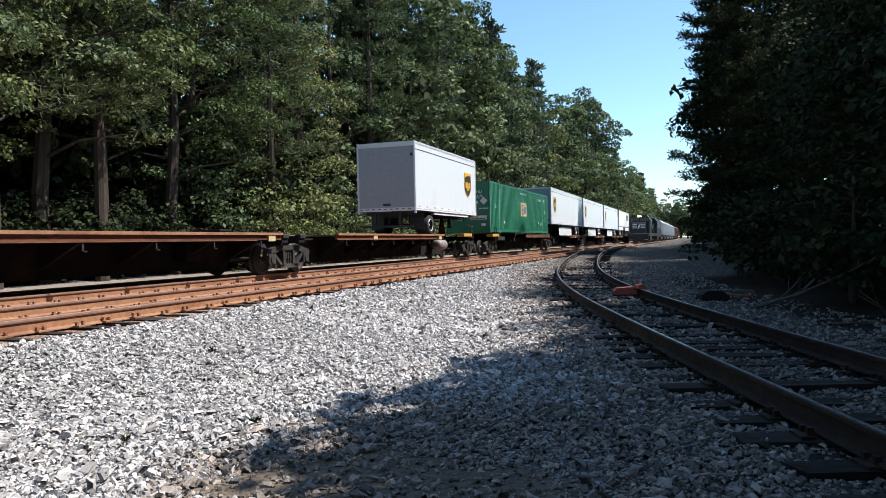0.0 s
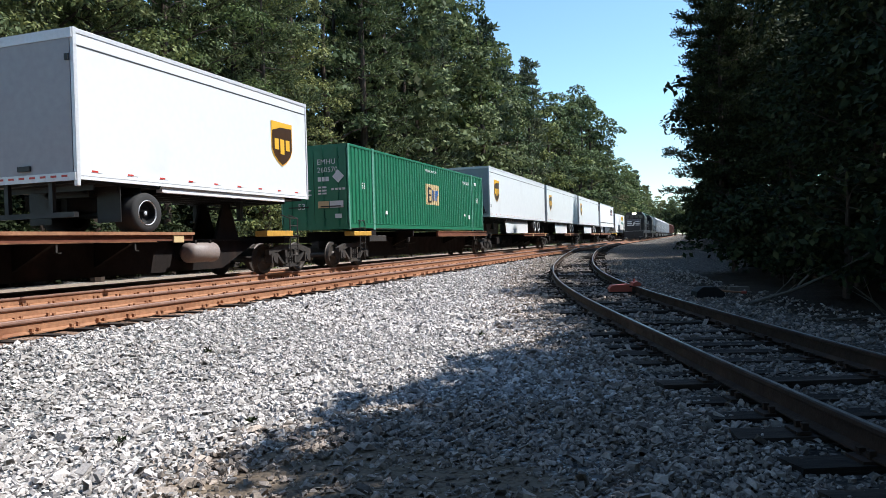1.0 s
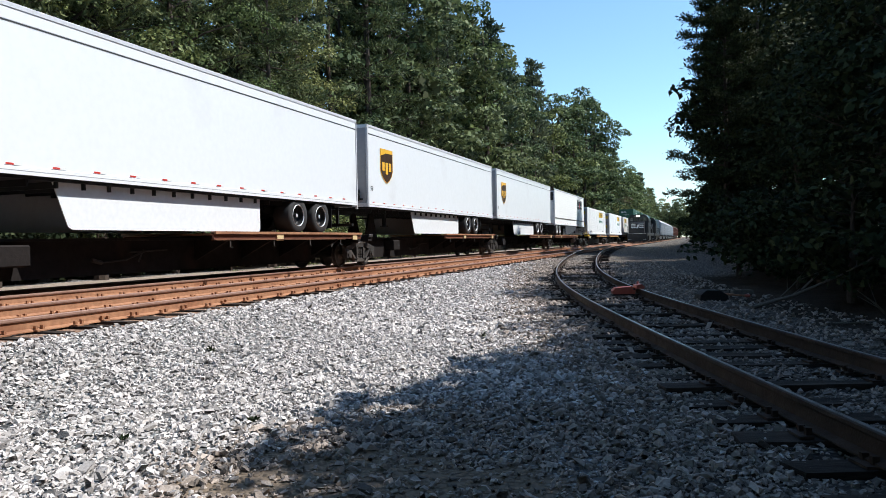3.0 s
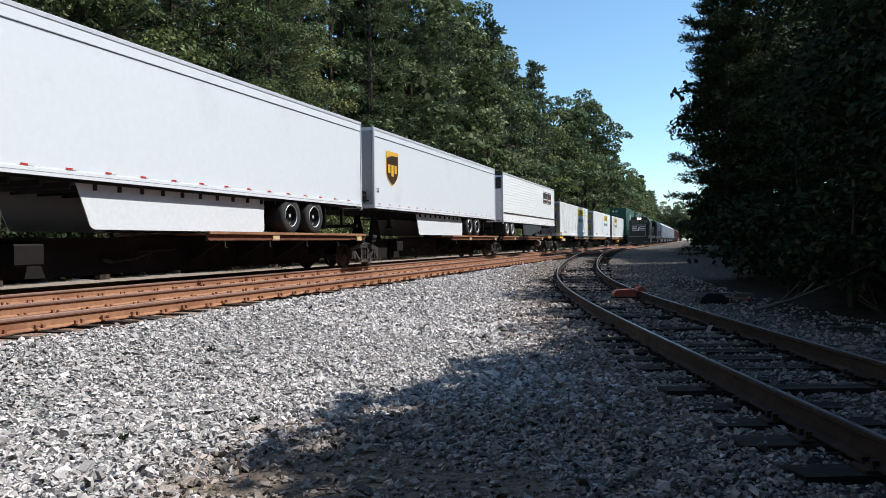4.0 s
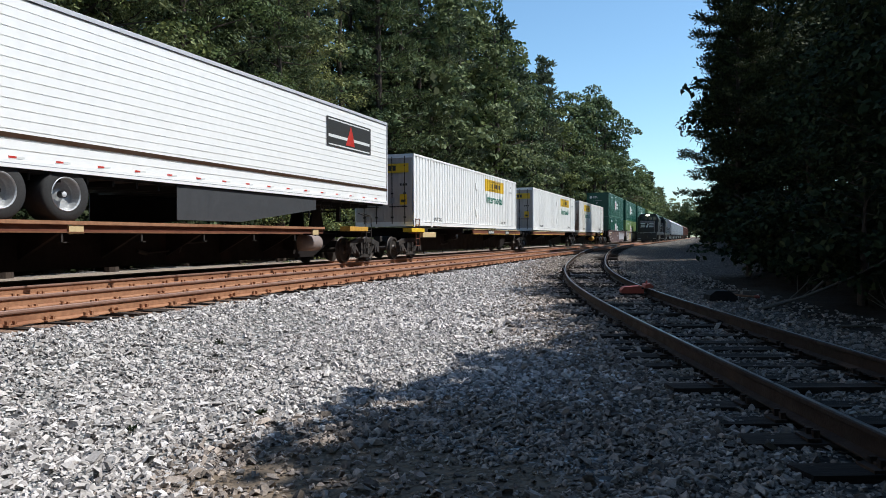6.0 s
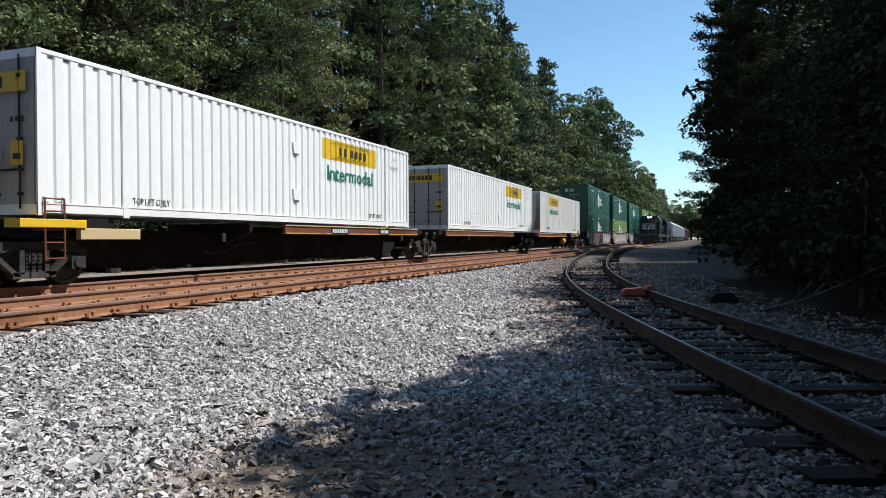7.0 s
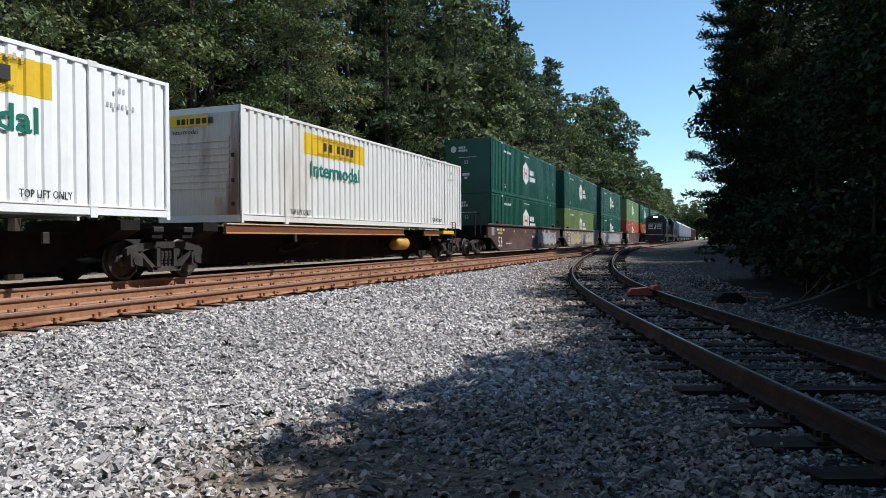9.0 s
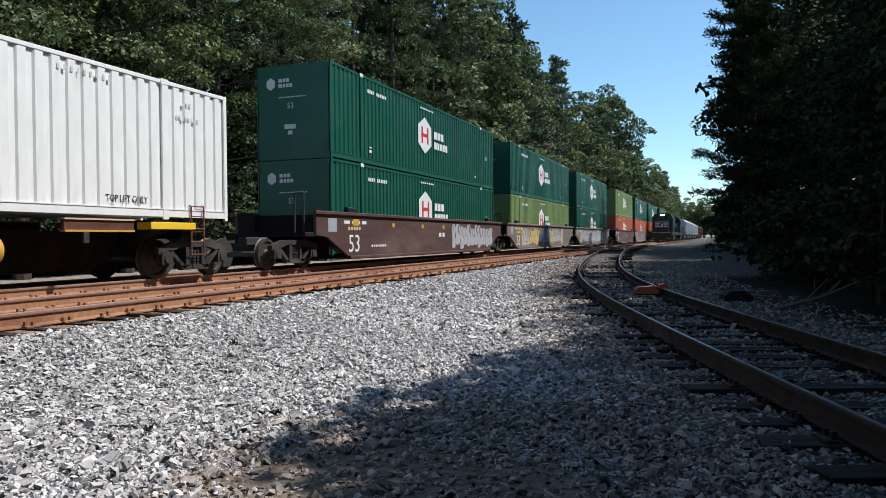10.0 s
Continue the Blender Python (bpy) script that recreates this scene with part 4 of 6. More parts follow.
            plant("shrub", r.choice(bush), x0 - 1.6 * float(smooth(33, 27, y)) + r.uniform(-0.5, 0.5), y, r.uniform(0, 6.28), r.uniform(lo, hi), "vine-covered green shrub on the bank", "shrub", "shrubs on the bank")
            y += step * r.uniform(0.75, 1.3) * (1 + y / 90)
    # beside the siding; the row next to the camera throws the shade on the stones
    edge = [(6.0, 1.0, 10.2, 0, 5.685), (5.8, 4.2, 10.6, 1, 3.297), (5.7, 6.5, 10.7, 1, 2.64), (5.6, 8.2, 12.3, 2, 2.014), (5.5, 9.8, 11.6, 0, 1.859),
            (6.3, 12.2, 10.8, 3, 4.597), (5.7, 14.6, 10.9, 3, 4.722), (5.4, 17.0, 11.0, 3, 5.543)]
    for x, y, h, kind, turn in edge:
        plant("broadleaf_tree", (shade_b + dark_b[1:])[kind], x, y, turn, h / 12 * 0.98, "dark green tree beside the siding, shade put into its leaf colour", group=G2)
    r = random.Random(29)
    # Unseen trees, added right of the view to cut sky light on the stones.
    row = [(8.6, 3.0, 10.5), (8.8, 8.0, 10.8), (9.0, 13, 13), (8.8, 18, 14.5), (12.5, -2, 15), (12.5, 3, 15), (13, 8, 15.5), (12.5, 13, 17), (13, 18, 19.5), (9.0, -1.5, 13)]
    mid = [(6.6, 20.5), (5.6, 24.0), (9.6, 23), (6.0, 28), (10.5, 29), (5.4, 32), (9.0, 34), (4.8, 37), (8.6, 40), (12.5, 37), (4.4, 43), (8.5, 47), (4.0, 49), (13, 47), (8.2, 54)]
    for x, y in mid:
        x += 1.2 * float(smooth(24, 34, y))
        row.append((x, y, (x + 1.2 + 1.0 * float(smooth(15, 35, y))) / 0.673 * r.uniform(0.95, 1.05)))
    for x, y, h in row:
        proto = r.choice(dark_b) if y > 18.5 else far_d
        plant("broadleaf_tree", proto, x, y, r.uniform(0, 6.28), h / (22 if proto is far_d else 12) * 0.98, "dark green tree beside the siding, shade put into its leaf colour", group=G2)
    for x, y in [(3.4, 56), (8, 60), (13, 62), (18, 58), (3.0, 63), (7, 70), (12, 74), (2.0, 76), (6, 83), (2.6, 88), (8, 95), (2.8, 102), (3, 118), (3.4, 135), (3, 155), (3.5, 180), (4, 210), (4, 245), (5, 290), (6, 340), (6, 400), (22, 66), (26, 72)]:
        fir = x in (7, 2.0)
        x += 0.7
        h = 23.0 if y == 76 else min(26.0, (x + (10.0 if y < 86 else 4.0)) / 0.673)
        plant("pine_tree" if fir else "broadleaf_tree", tall_b[1 if fir else 0], x, y, r.uniform(0, 6.28), h / 23, "tall tree beside the siding, leaf colour darkened for shade", group=G2)
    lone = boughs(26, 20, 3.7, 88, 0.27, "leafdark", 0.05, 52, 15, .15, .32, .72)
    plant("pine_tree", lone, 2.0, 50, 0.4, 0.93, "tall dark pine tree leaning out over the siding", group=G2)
    # Added trees, never in view, that hold back sky light from behind.
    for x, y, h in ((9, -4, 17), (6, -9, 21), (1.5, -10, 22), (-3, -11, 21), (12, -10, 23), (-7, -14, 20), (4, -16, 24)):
        plant("broadleaf_tree", far_d, x, y, r.uniform(0, 6.28), h / 22, "unseen tree added behind the viewpoint to block sky light", group=G2)
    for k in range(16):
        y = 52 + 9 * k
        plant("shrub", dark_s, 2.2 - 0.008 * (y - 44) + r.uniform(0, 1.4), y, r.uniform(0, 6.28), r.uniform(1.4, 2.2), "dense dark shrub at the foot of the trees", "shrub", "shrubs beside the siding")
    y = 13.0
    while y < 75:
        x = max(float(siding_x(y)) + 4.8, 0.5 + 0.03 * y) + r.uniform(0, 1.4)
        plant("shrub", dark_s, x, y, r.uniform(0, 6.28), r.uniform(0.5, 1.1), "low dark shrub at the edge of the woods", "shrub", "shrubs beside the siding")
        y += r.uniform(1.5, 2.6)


woods()


# ---- small things beside the siding ----
def derail():
    """An orange derail block set over the siding's rail."""
    y = 16.7
    x, z = float(siding_x(y)) + GAUGE / 2 + .02, float(siding_z(y))
    root = thing("derail", "faded orange-red derail block on the siding rail", "derail", at=pose(x, y, z, 0, 0, 17) @ Matrix.Diagonal((.8, .8, .8, 1)))
    part("base_plate", Shape().box(-.75, .15, -.16, .16, -.19, -.15, .01), "deraildark", root)
    part("wedge", Shape().prism_y([(-.10, .0), (.12, .0), (.14, .06), (.05, .13), (-.08, .10)], -.24, .24), "redplastic", root)
    part("housing", Shape().prism_y([(-.72, -.15), (-.12, -.15), (-.1, .02), (-.22, .06), (-.66, .03), (-.74, -.06)], -.17, .17), "redplastic", root)
    part("hinge_pin", Shape().tube((-.16, -.26, .0), (-.16, .26, .0), .025, n=10), "deraildark", root)
    part("lifting_ring", Shape().tube((-.02, -.06, .12), (0, -.03, .19), .014, n=6).tube((0, -.03, .19), (0, .03, .19), .014, n=6).tube((0, .03, .19), (-.02, .06, .12), .014, n=6), "redplastic", root)
    # Unidentified dark lump with orange-brown bits; its stand shape is made up.
    st = thing("derail_stand", "dark low lump with orange-brown bits beside the rail", "switch stand", at=pose(.35, 17.0, float(ground_z(.35, 17.0)), 0, 0, 20))
    part("housing", Shape().prism_y([(-.36, 0), (.3, 0), (.27, .12), (.1, .23), (-.2, .24), (-.33, .14)], -.18, .18), "deraildark", st)
    part("lever", Shape().tube((.2, 0, .14), (.78, .05, .08), .028, .02, 8), "rail", st)
    part("lever_grip", Shape().tube((.74, .05, .085), (.86, .06, .075), .034, n=8), "redplastic", st)


derail()


def branch(path, r, twigs, seed):
    """A fallen dead branch lying with one end on the ground."""
    rr = random.Random(seed)
    root = thing("fallen_branch", "bare grey fallen branch in the shade", "branch", "fallen branches")
    p = [Vector(q) for q in path]
    s = Shape()
    n = len(p) - 1
    for k in range(n):
        s.tube(p[k], p[k + 1], r * (1 - .8 * k / n), r * (1 - .8 * (k + 1) / n), 7)
    part("stem", s, "deadwood", root)
    for k in range(twigs):
        t = rr.uniform(.3, .95) * n
        i = min(n - 1, int(t))
        a = p[i].lerp(p[i + 1], t - i)
        d = (p[i + 1] - p[i]).normalized()
        b = a + (d * .6 + Vector((rr.uniform(-.5, .5), rr.uniform(-.5, .5), rr.uniform(.0, .6)))) * rr.uniform(.3, .7)
        part("twig", Shape().tube(a, b, r * .35, r * .12, 5), "deadwood", root)


def on_ground(x, y, up=0.0):
    return (x, y, float(ground_z(x, y)) + up)


branch([on_ground(1.05, 15.2, .03), on_ground(1.8, 15.6, .22), on_ground(2.7, 15.9, .62), on_ground(3.7, 16.3, 1.15)], .04, 6, 1)
branch([on_ground(1.1, 15.6, .02), on_ground(1.6, 15.9, .16), on_ground(2.05, 16.3, .55)], .025, 3, 2)
branch([on_ground(3.0, 13.4, .05), on_ground(2.75, 13.2, .3), on_ground(2.45, 13.0, .52)], .028, 2, 3)
branch([on_ground(2.4, 19.0, .1), on_ground(3.3, 19.2, .9), on_ground(4.6, 19.6, .8)], .03, 4, 4)
branch([on_ground(2.0, 12.6, .02), on_ground(2.8, 12.9, .05), on_ground(3.3, 12.7, .08)], .02, 2, 5)
slab = thing("timber_slab", "pale weathered timber offcut on the ground", "timber", at=Matrix.Translation(on_ground(1.05, 18.6, .05)) @ Matrix.Rotation(.3, 4, 'Z'))
part("plank", Shape().box(-.24, .24, -.1, .1, -.03, .07, .015), "deadwood", slab)


def weed(x, y, seed):
    rng = np.random.default_rng(seed)
    n = 26
    d = rng.normal(size=(n, 3)) * np.array([1, 1, .3]) + np.array([0, 0, .8])
    d /= np.linalg.norm(d, axis=1)[:, None]
    L = rng.uniform(.03, .08, n)
    side = np.cross(d, rng.normal(size=(n, 3)))
    side = side / np.linalg.norm(side, axis=1)[:, None] * (L * .16)[:, None]
    a = np.zeros((n, 3)) + rng.normal(size=(n, 3)) * .012
    v = np.stack([a, a + d * (L * .5)[:, None] - side, a + d * L[:, None], a + d * (L * .5)[:, None] + side], 1).reshape(-1, 3)
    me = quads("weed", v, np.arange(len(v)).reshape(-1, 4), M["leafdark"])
    ob = new("weed", me)
    ob.location = on_ground(x, y, .015)
    tagged(ob, "small dark weed growing through the ballast", "weed", kind="stuff")


for k, (x, y) in enumerate(((-3.3, 4.75), (-3.9, 4.0), (-5.6, 7.2), (-2.9, 9.8))):
    weed(x, y, k + 3)


# ---- the train ----
V0, ACC = 16.631, 0.016
MOVING = []


def train_y(s, t):
    return s - V0 * t - ACC * t * t


def rolling(ob, s):
    """Remember a thing of the train that stands at s along the line at the start."""
    ob.matrix_basis = pose(TRACK2, s, 0)
    MOVING.append((ob, s))
    return ob


WHEELSETS = []


def truck(parent, y, name="truck"):
    """A two-axle freight truck: cast side frames, springs, bolster, wheelsets."""
    bol = Shape().box(-1.05, 1.05, y - 0.2, y + 0.2, 0.42, 0.72, 0.03)
    root = part(name, bol, "truck", parent)
    root.location = (0, 0, RAIL_Z)
    for sx in (-1, 1):
        x0, x1 = sorted((sx * 0.96, sx * 1.10))
        fr = Shape()
        # truss-shaped side frame with two openings
        top = [(-1.12, .52), (-1.12, .66), (-.55, .80), (.55, .80), (1.12, .66), (1.12, .52), (.8, .56), (.45, .66), (-.45, .66), (-.8, .56)]
        fr.prism_x([(y + a, b) for a, b in top[::-1]], x0, x1)
        for k in (-1, 1):
            fr.prism_x([(y + k * a, b) for a, b in ((.72, .60), (.84, .60), (.38, .20), (.26, .20))][::k], x0, x1)
            fr.box(x0, x1, y + min(k * .3, k * .2), y + max(k * .3, k * .2), .24, .68)
            fr.box(x0 - .01, x1 + .03, y + k * .89 - .16, y + k * .89 + .16, .30, .56)
            fr.tube((sx * 1.08, y + k * .89, .42), (sx * 1.16, y + k * .89, .42), .11, .10, 12)
        fr.box(x0, x1, y - .42, y + .42, .16, .27)
        part("side_frame", fr, "truck", root)
        sp = Shape()
        for k in (-.12, 0, .12):
            for j in range(5):
                sp.tube((sx * 1.03, y + k, .27 + j * .07), (sx * 1.03, y + k, .31 + j * .07), .052, n=8)
            sp.tube((sx * 1.03, y + k, .27), (sx * 1.03, y + k, .64), .034, n=8)
        part("spring", sp, "truck", root)
    for k in (-1, 1):
        ws = Shape()
        for sx in (-1, 1):
            prof = [(sx * .66, .44), (sx * .68, .45), (sx * .70, .42), (sx * .80, .415), (sx * .80, .35), (sx * .76, .33), (sx * .76, .14), (sx * .82, .10)]
            ws.lathe_x((0, 0, 0), prof, 28)
        ws.tube((-1.0, 0, 0), (1.0, 0, 0), .08, n=12)
        for a in range(3):
            ws.box(.765, .775, -.03, .03, .18 + .05 * a, .2 + .05 * a)
        w = part("wheelset", ws, "wheel", root)
        w.location = (0, y + k * .89, .42)
        WHEELSETS.append((w, y + k * .89))
    return root


def spine_car(s0, s1, kind, deck, last, loaded):
    """One platform of an articulated spine car. deck: stretch of s with a wide wheel deck; loaded: what stands on it."""
    L = s1 - s0
    label = {"bare": "empty dark brown spine car with a rusty deck edge", "trailer": "dark brown spine car carrying a road trailer",
             "box": "dark brown spine car carrying a container"}[kind]
    root = rolling(thing("spine_car", label, "railcar", "spine cars of the train"), s0)
    # centre beam, fish-bellied
    o = [(0.9, .85), (2.2, .30), (L - 2.2, .30), (L - .9, .85), (L - .55, 1.0), (L - .55, 1.06), (.55, 1.06), (.55, 1.0)]
    part("spine_beam", Shape().prism_x(o, -.34, .34), "car", root)
    fl = Shape()
    fl.box(-.5, .5, .9, L - .9, 1.02, 1.07)
    part("beam_flange", fl, "car", root)
    yellow = "safety" if loaded[0] == "J" else "rustdeck"
    if deck:
        a, b = deck[0] - s0, deck[1] - s0
        part("wheel_deck", Shape().box(-1.3, 1.3, a, b, 1.13, 1.17, .01), "rustdeck", root)
        for sx in (-1, 1):
            x0, x1 = sorted((sx * 1.3, sx * 1.36))
            part("deck_edge", Shape().box(x0, x1, a, b, 1.02, 1.19, 0), "rustedge", root, "rust-red steel channel")
            xa, xb = sorted((sx * 1.28, sx * 1.42))
            part("top_flange", Shape().box(xa, xb, a, b, 1.15, 1.215, 0), "rail", root, "rusty top flange")
            part("bottom_flange", Shape().box(xa, xb - .01 * sx if sx > 0 else xb, a, b - 1.2, 1.0, 1.02, 0), "rustdeck", root)
        br = a + 0.6
        while br < b:
            part("cross_bearer", Shape().prism_y([(-1.3, .98), (-.34, .5), (.34, .5), (1.3, .98), (1.3, 1.12), (-1.3, 1.12)], br - .04, br + .04), "car", root)
            hk = Shape().box(1.37, 1.39, br - .02, br + .02, .82, 1.0).box(1.33, 1.39, br - .02, br + .1, .82, .84)
            part("step_hook", hk, "truck", root)
            br += 1.9
        for y in (b - .5, a + 2.8):
            part("stake_post", Shape().box(1.362, 1.40, y - .16, y + .16, .98, 1.2, .01), "tan", root, "tan bracket on the deck edge")
    if kind == "box":
        for y, w in ((1.2, .5), (L / 2 - 3.2, .12), (L / 2 + 3.2, .12), (L - 1.2, .5)):
            part("container_arm", Shape().prism_y([(-1.28, 1.1), (-.34, .7), (.34, .7), (1.28, 1.1), (1.28, 1.3), (-1.28, 1.3)], y - w / 2, y + w / 2), "car", root)
        for sx in (-1, 1):
            x0, x1 = sorted((sx * 1.22, sx * 1.34))
            xa, xb = sorted((sx * 1.24, sx * 1.31))
            runs = {"G": [(8.0, L - .6)], "J1": [(7.5, 13.9), (14.2, 16.9)], "J": [(1.8, 13.5)], "J3": [(1.7, 12.0), (L - 3.6, L - 2.0)]}[loaded]
            for a, b in runs:
                part("side_sill", Shape().box(xa, xb, a, b, 1.08, 1.27), "rustedge", root, "rust-red side channel")
                part("sill_top_flange", Shape().box(x0, x1, a, b, 1.27, 1.30), "tan" if loaded[0] == "J" else "rustdeck", root, "pale top flange")
                part("sill_bottom_flange", Shape().box(x0, x1, a, b, 1.05, 1.085), yellow, root, "yellow-edged bottom flange")
            if loaded in ("G", "J1"):
                part("end_step", Shape().box(x0, x1, .75, 2.2, .90, 1.11, .01), "tan" if loaded[0] == "J" else "truck", root, "tan step at the end of the car")
        for y in (L * .26, L - 3.2):
            part("stake_post", Shape().box(1.345, 1.40, y - .06, y + .06, .84, 1.04, .01), "truck", root)
    if kind != "bare":
        yr = 5.2 if kind == "box" else 6.0
        rig = Shape().tube((.42, yr, .62), (.42, yr + .25, .56), .045, n=8).tube((.42, yr + .25, .56), (.42, yr + .9, .60), .016, n=6)
        rig.tube((.42, yr + .9, .60), (.42, yr + 1.5, .78), .022, n=6).tube((.42, yr + 1.0, .76), (.42, yr + 2.2, .80), .018, n=6).tube((.42, yr + 1.3, .55), (.42, yr + 1.45, .82), .016, n=6)
        part("brake_rigging", rig, "truck", root, "grey brake levers and rods")
    # end sills with the handbrake and the coupling
    for y, sgn in ((.45, -1), (L - .45, 1)):
        part("end_sill", Shape().box(-1.25, 1.25, y - .15, y + .15, .92, 1.14, .02), "car", root)
        part("sill_plate", Shape().box(1.12, 1.30, y - .14, y + .14, 1.06, 1.18, .02), "truck", root, "grimy plate on the end sill")
    part("coupler", Shape().box(-.14, .14, -.75, .8, .72, .95, .03), "truck", root)
    if kind == "trailer" or kind == "bare":
        hy = 2.4 if loaded != "R" else L - 2.2
        if deck and deck[0] - s0 < 4:
            hy = L - 2.0
        h = Shape().box(-.45, .45, hy - .25, hy + .25, 2.0 if kind == "trailer" else 1.25, 2.08 if kind == "trailer" else 1.32, .02)
        if kind == "trailer":
            for sx in (-.4, .32):
                h.prism_x([(hy - .5, 1.06), (hy + .5, 1.06), (hy + .12, 2.02), (hy - .12, 2.02)], sx, sx + .08)
        part("trailer_hitch", h, "car", root)
        ba = hy + (1.6 if hy < L / 2 else -1.6)
        part("brake_box", Shape().box(.36, .75, ba - .3, ba + .3, .55, .95, .03), "car", root)
    if loaded in ("U1", "S", "J3"):
        ya = {"U1": 13.3, "S": 12.4, "J3": 12.6}[loaded]
        part("air_tank", Shape().lathe_x((0, 0, 0), [(-.5, .1), (-.45, .24), (.45, .24), (.5, .1)], 18), "safety" if loaded[0] == "J" else "tank", root, "rounded air tank under the beam", True).matrix_basis = Matrix.Translation((.85, ya, .74)) @ Matrix.Rotation(radians(90), 4, 'Z')
        for q in (-.3, .24):
            part("tank_bracket", Shape().box(.34, .95, ya + q, ya + q + .06, .6, 1.04), "car", root)
    truck(root, 0.0)
    if last:
        truck(root, L)
    if last or s0 in ENDS:
        for y in ([L - .2] if last else []) + ([0.2] if s0 in ENDS else []):
            lad = Shape()
            for q in (-.2, .2):
                lad.tube((1.34, y + q, .55), (1.34, y + q, 1.62), .018, n=6).tube((1.34, y + q, 1.62), (1.05, y + q, 1.72), .018, n=6)
            for z in (.57, .85, 1.13, 1.4, 1.62):
                lad.tube((1.34, y - .2, z), (1.34, y + .2, z), .015, n=6)
            lad.box(1.0, 1.32, y - .17, y + .17, 1.06, 1.11)
            part("ladder", lad, "rustedge" if loaded[0] == "J" else "truck", root, "steel grab ladder")
            part("end_mark", Shape().box(1.0, 1.37, L - 1.6 if y > 1 else -.5, (L - .3) if y > 1 else .85, 1.11, 1.26, .01), "yellow" if loaded[0] == "J" else "safety", root, "yellow end platform edge")
    return root


ENDS = (38.7, 126.3)


def tyre_pair(parent, y, r, z, rim="rim"):
    for sx in (-1, 1):
        prof = [(sx * .70, r * .62), (sx * .70, r * .92), (sx * .76, r), (sx * 1.20, r), (sx * 1.26, r * .93), (sx * 1.25, r * .62)]
        w = part("tyre", Shape().lathe_x((0, y, z), prof, 32, False), "tyre", parent, "", True)
        part("rim", Shape().lathe_x((0, y, z), [(sx * 1.245, r * .63), (sx * 1.262, r * .60), (sx * 1.235, r * .57)], 24, False), "alu", w)
        part("wheel_disc", Shape().lathe_x((0, y, z), [(sx * 1.24, r * .575), (sx * 1.10, r * .54), (sx * 1.07, r * .50), (sx * 1.05, r * .24), (sx * 1.12, r * .06)], 24, False), rim, w)
        part("hub", Shape().lathe_x((0, y, z), [(sx * 1.12, r * .12), (sx * 1.20, r * .10), (sx * 1.21, r * .03)], 14), "alu", w)
    part("axle", Shape().tube((-1.2, y, z), (1.2, y, z), .07), "black", parent)


def shield(parent, x, y, z, w, h):
    """Plain brown shield with a golden cap and mark."""
    def outline(k):
        half = w / 2 * k
        pts = [(-half, .5 * h * k), (half, .5 * h * k), (half, -.12 * h * k), (half * .8, -.28 * h * k), (half * .4, -.42 * h * k), (0, -.5 * h * k),
               (-half * .4, -.42 * h * k), (-half * .8, -.28 * h * k), (-half, -.12 * h * k)]
        return [(y + a, z + b) for a, b in reversed(pts)]
    lg = part("shield_emblem", Shape().prism_x(outline(1.06)[::-1], x, x + .004), "gold", parent, "golden rim of the shield emblem")
    part("shield_field", Shape().prism_x(outline(1.0)[::-1], x + .004, x + .007), "brownlogo", lg, "brown shield field")
    q = Shape()
    q.prism_x([(y - w * .5, z + h * .30), (y - w * .1, z + h * .40), (y + w * .5, z + h * .42), (y + w * .5, z + h * .5), (y - w * .5, z + h * .5)], x + .007, x + .010)
    part("shield_cap", q, "gold", lg)
    bars = Shape()
    for k in (-1, 0, 1):
        bars.box(x + .007, x + .010, y + k * w * .28 - w * .1, y + k * w * .28 + w * .1, z - h * .14 - (h * .1 if k == 0 else 0), z + h * .12)
    part("shield_mark", bars, "gold", lg)


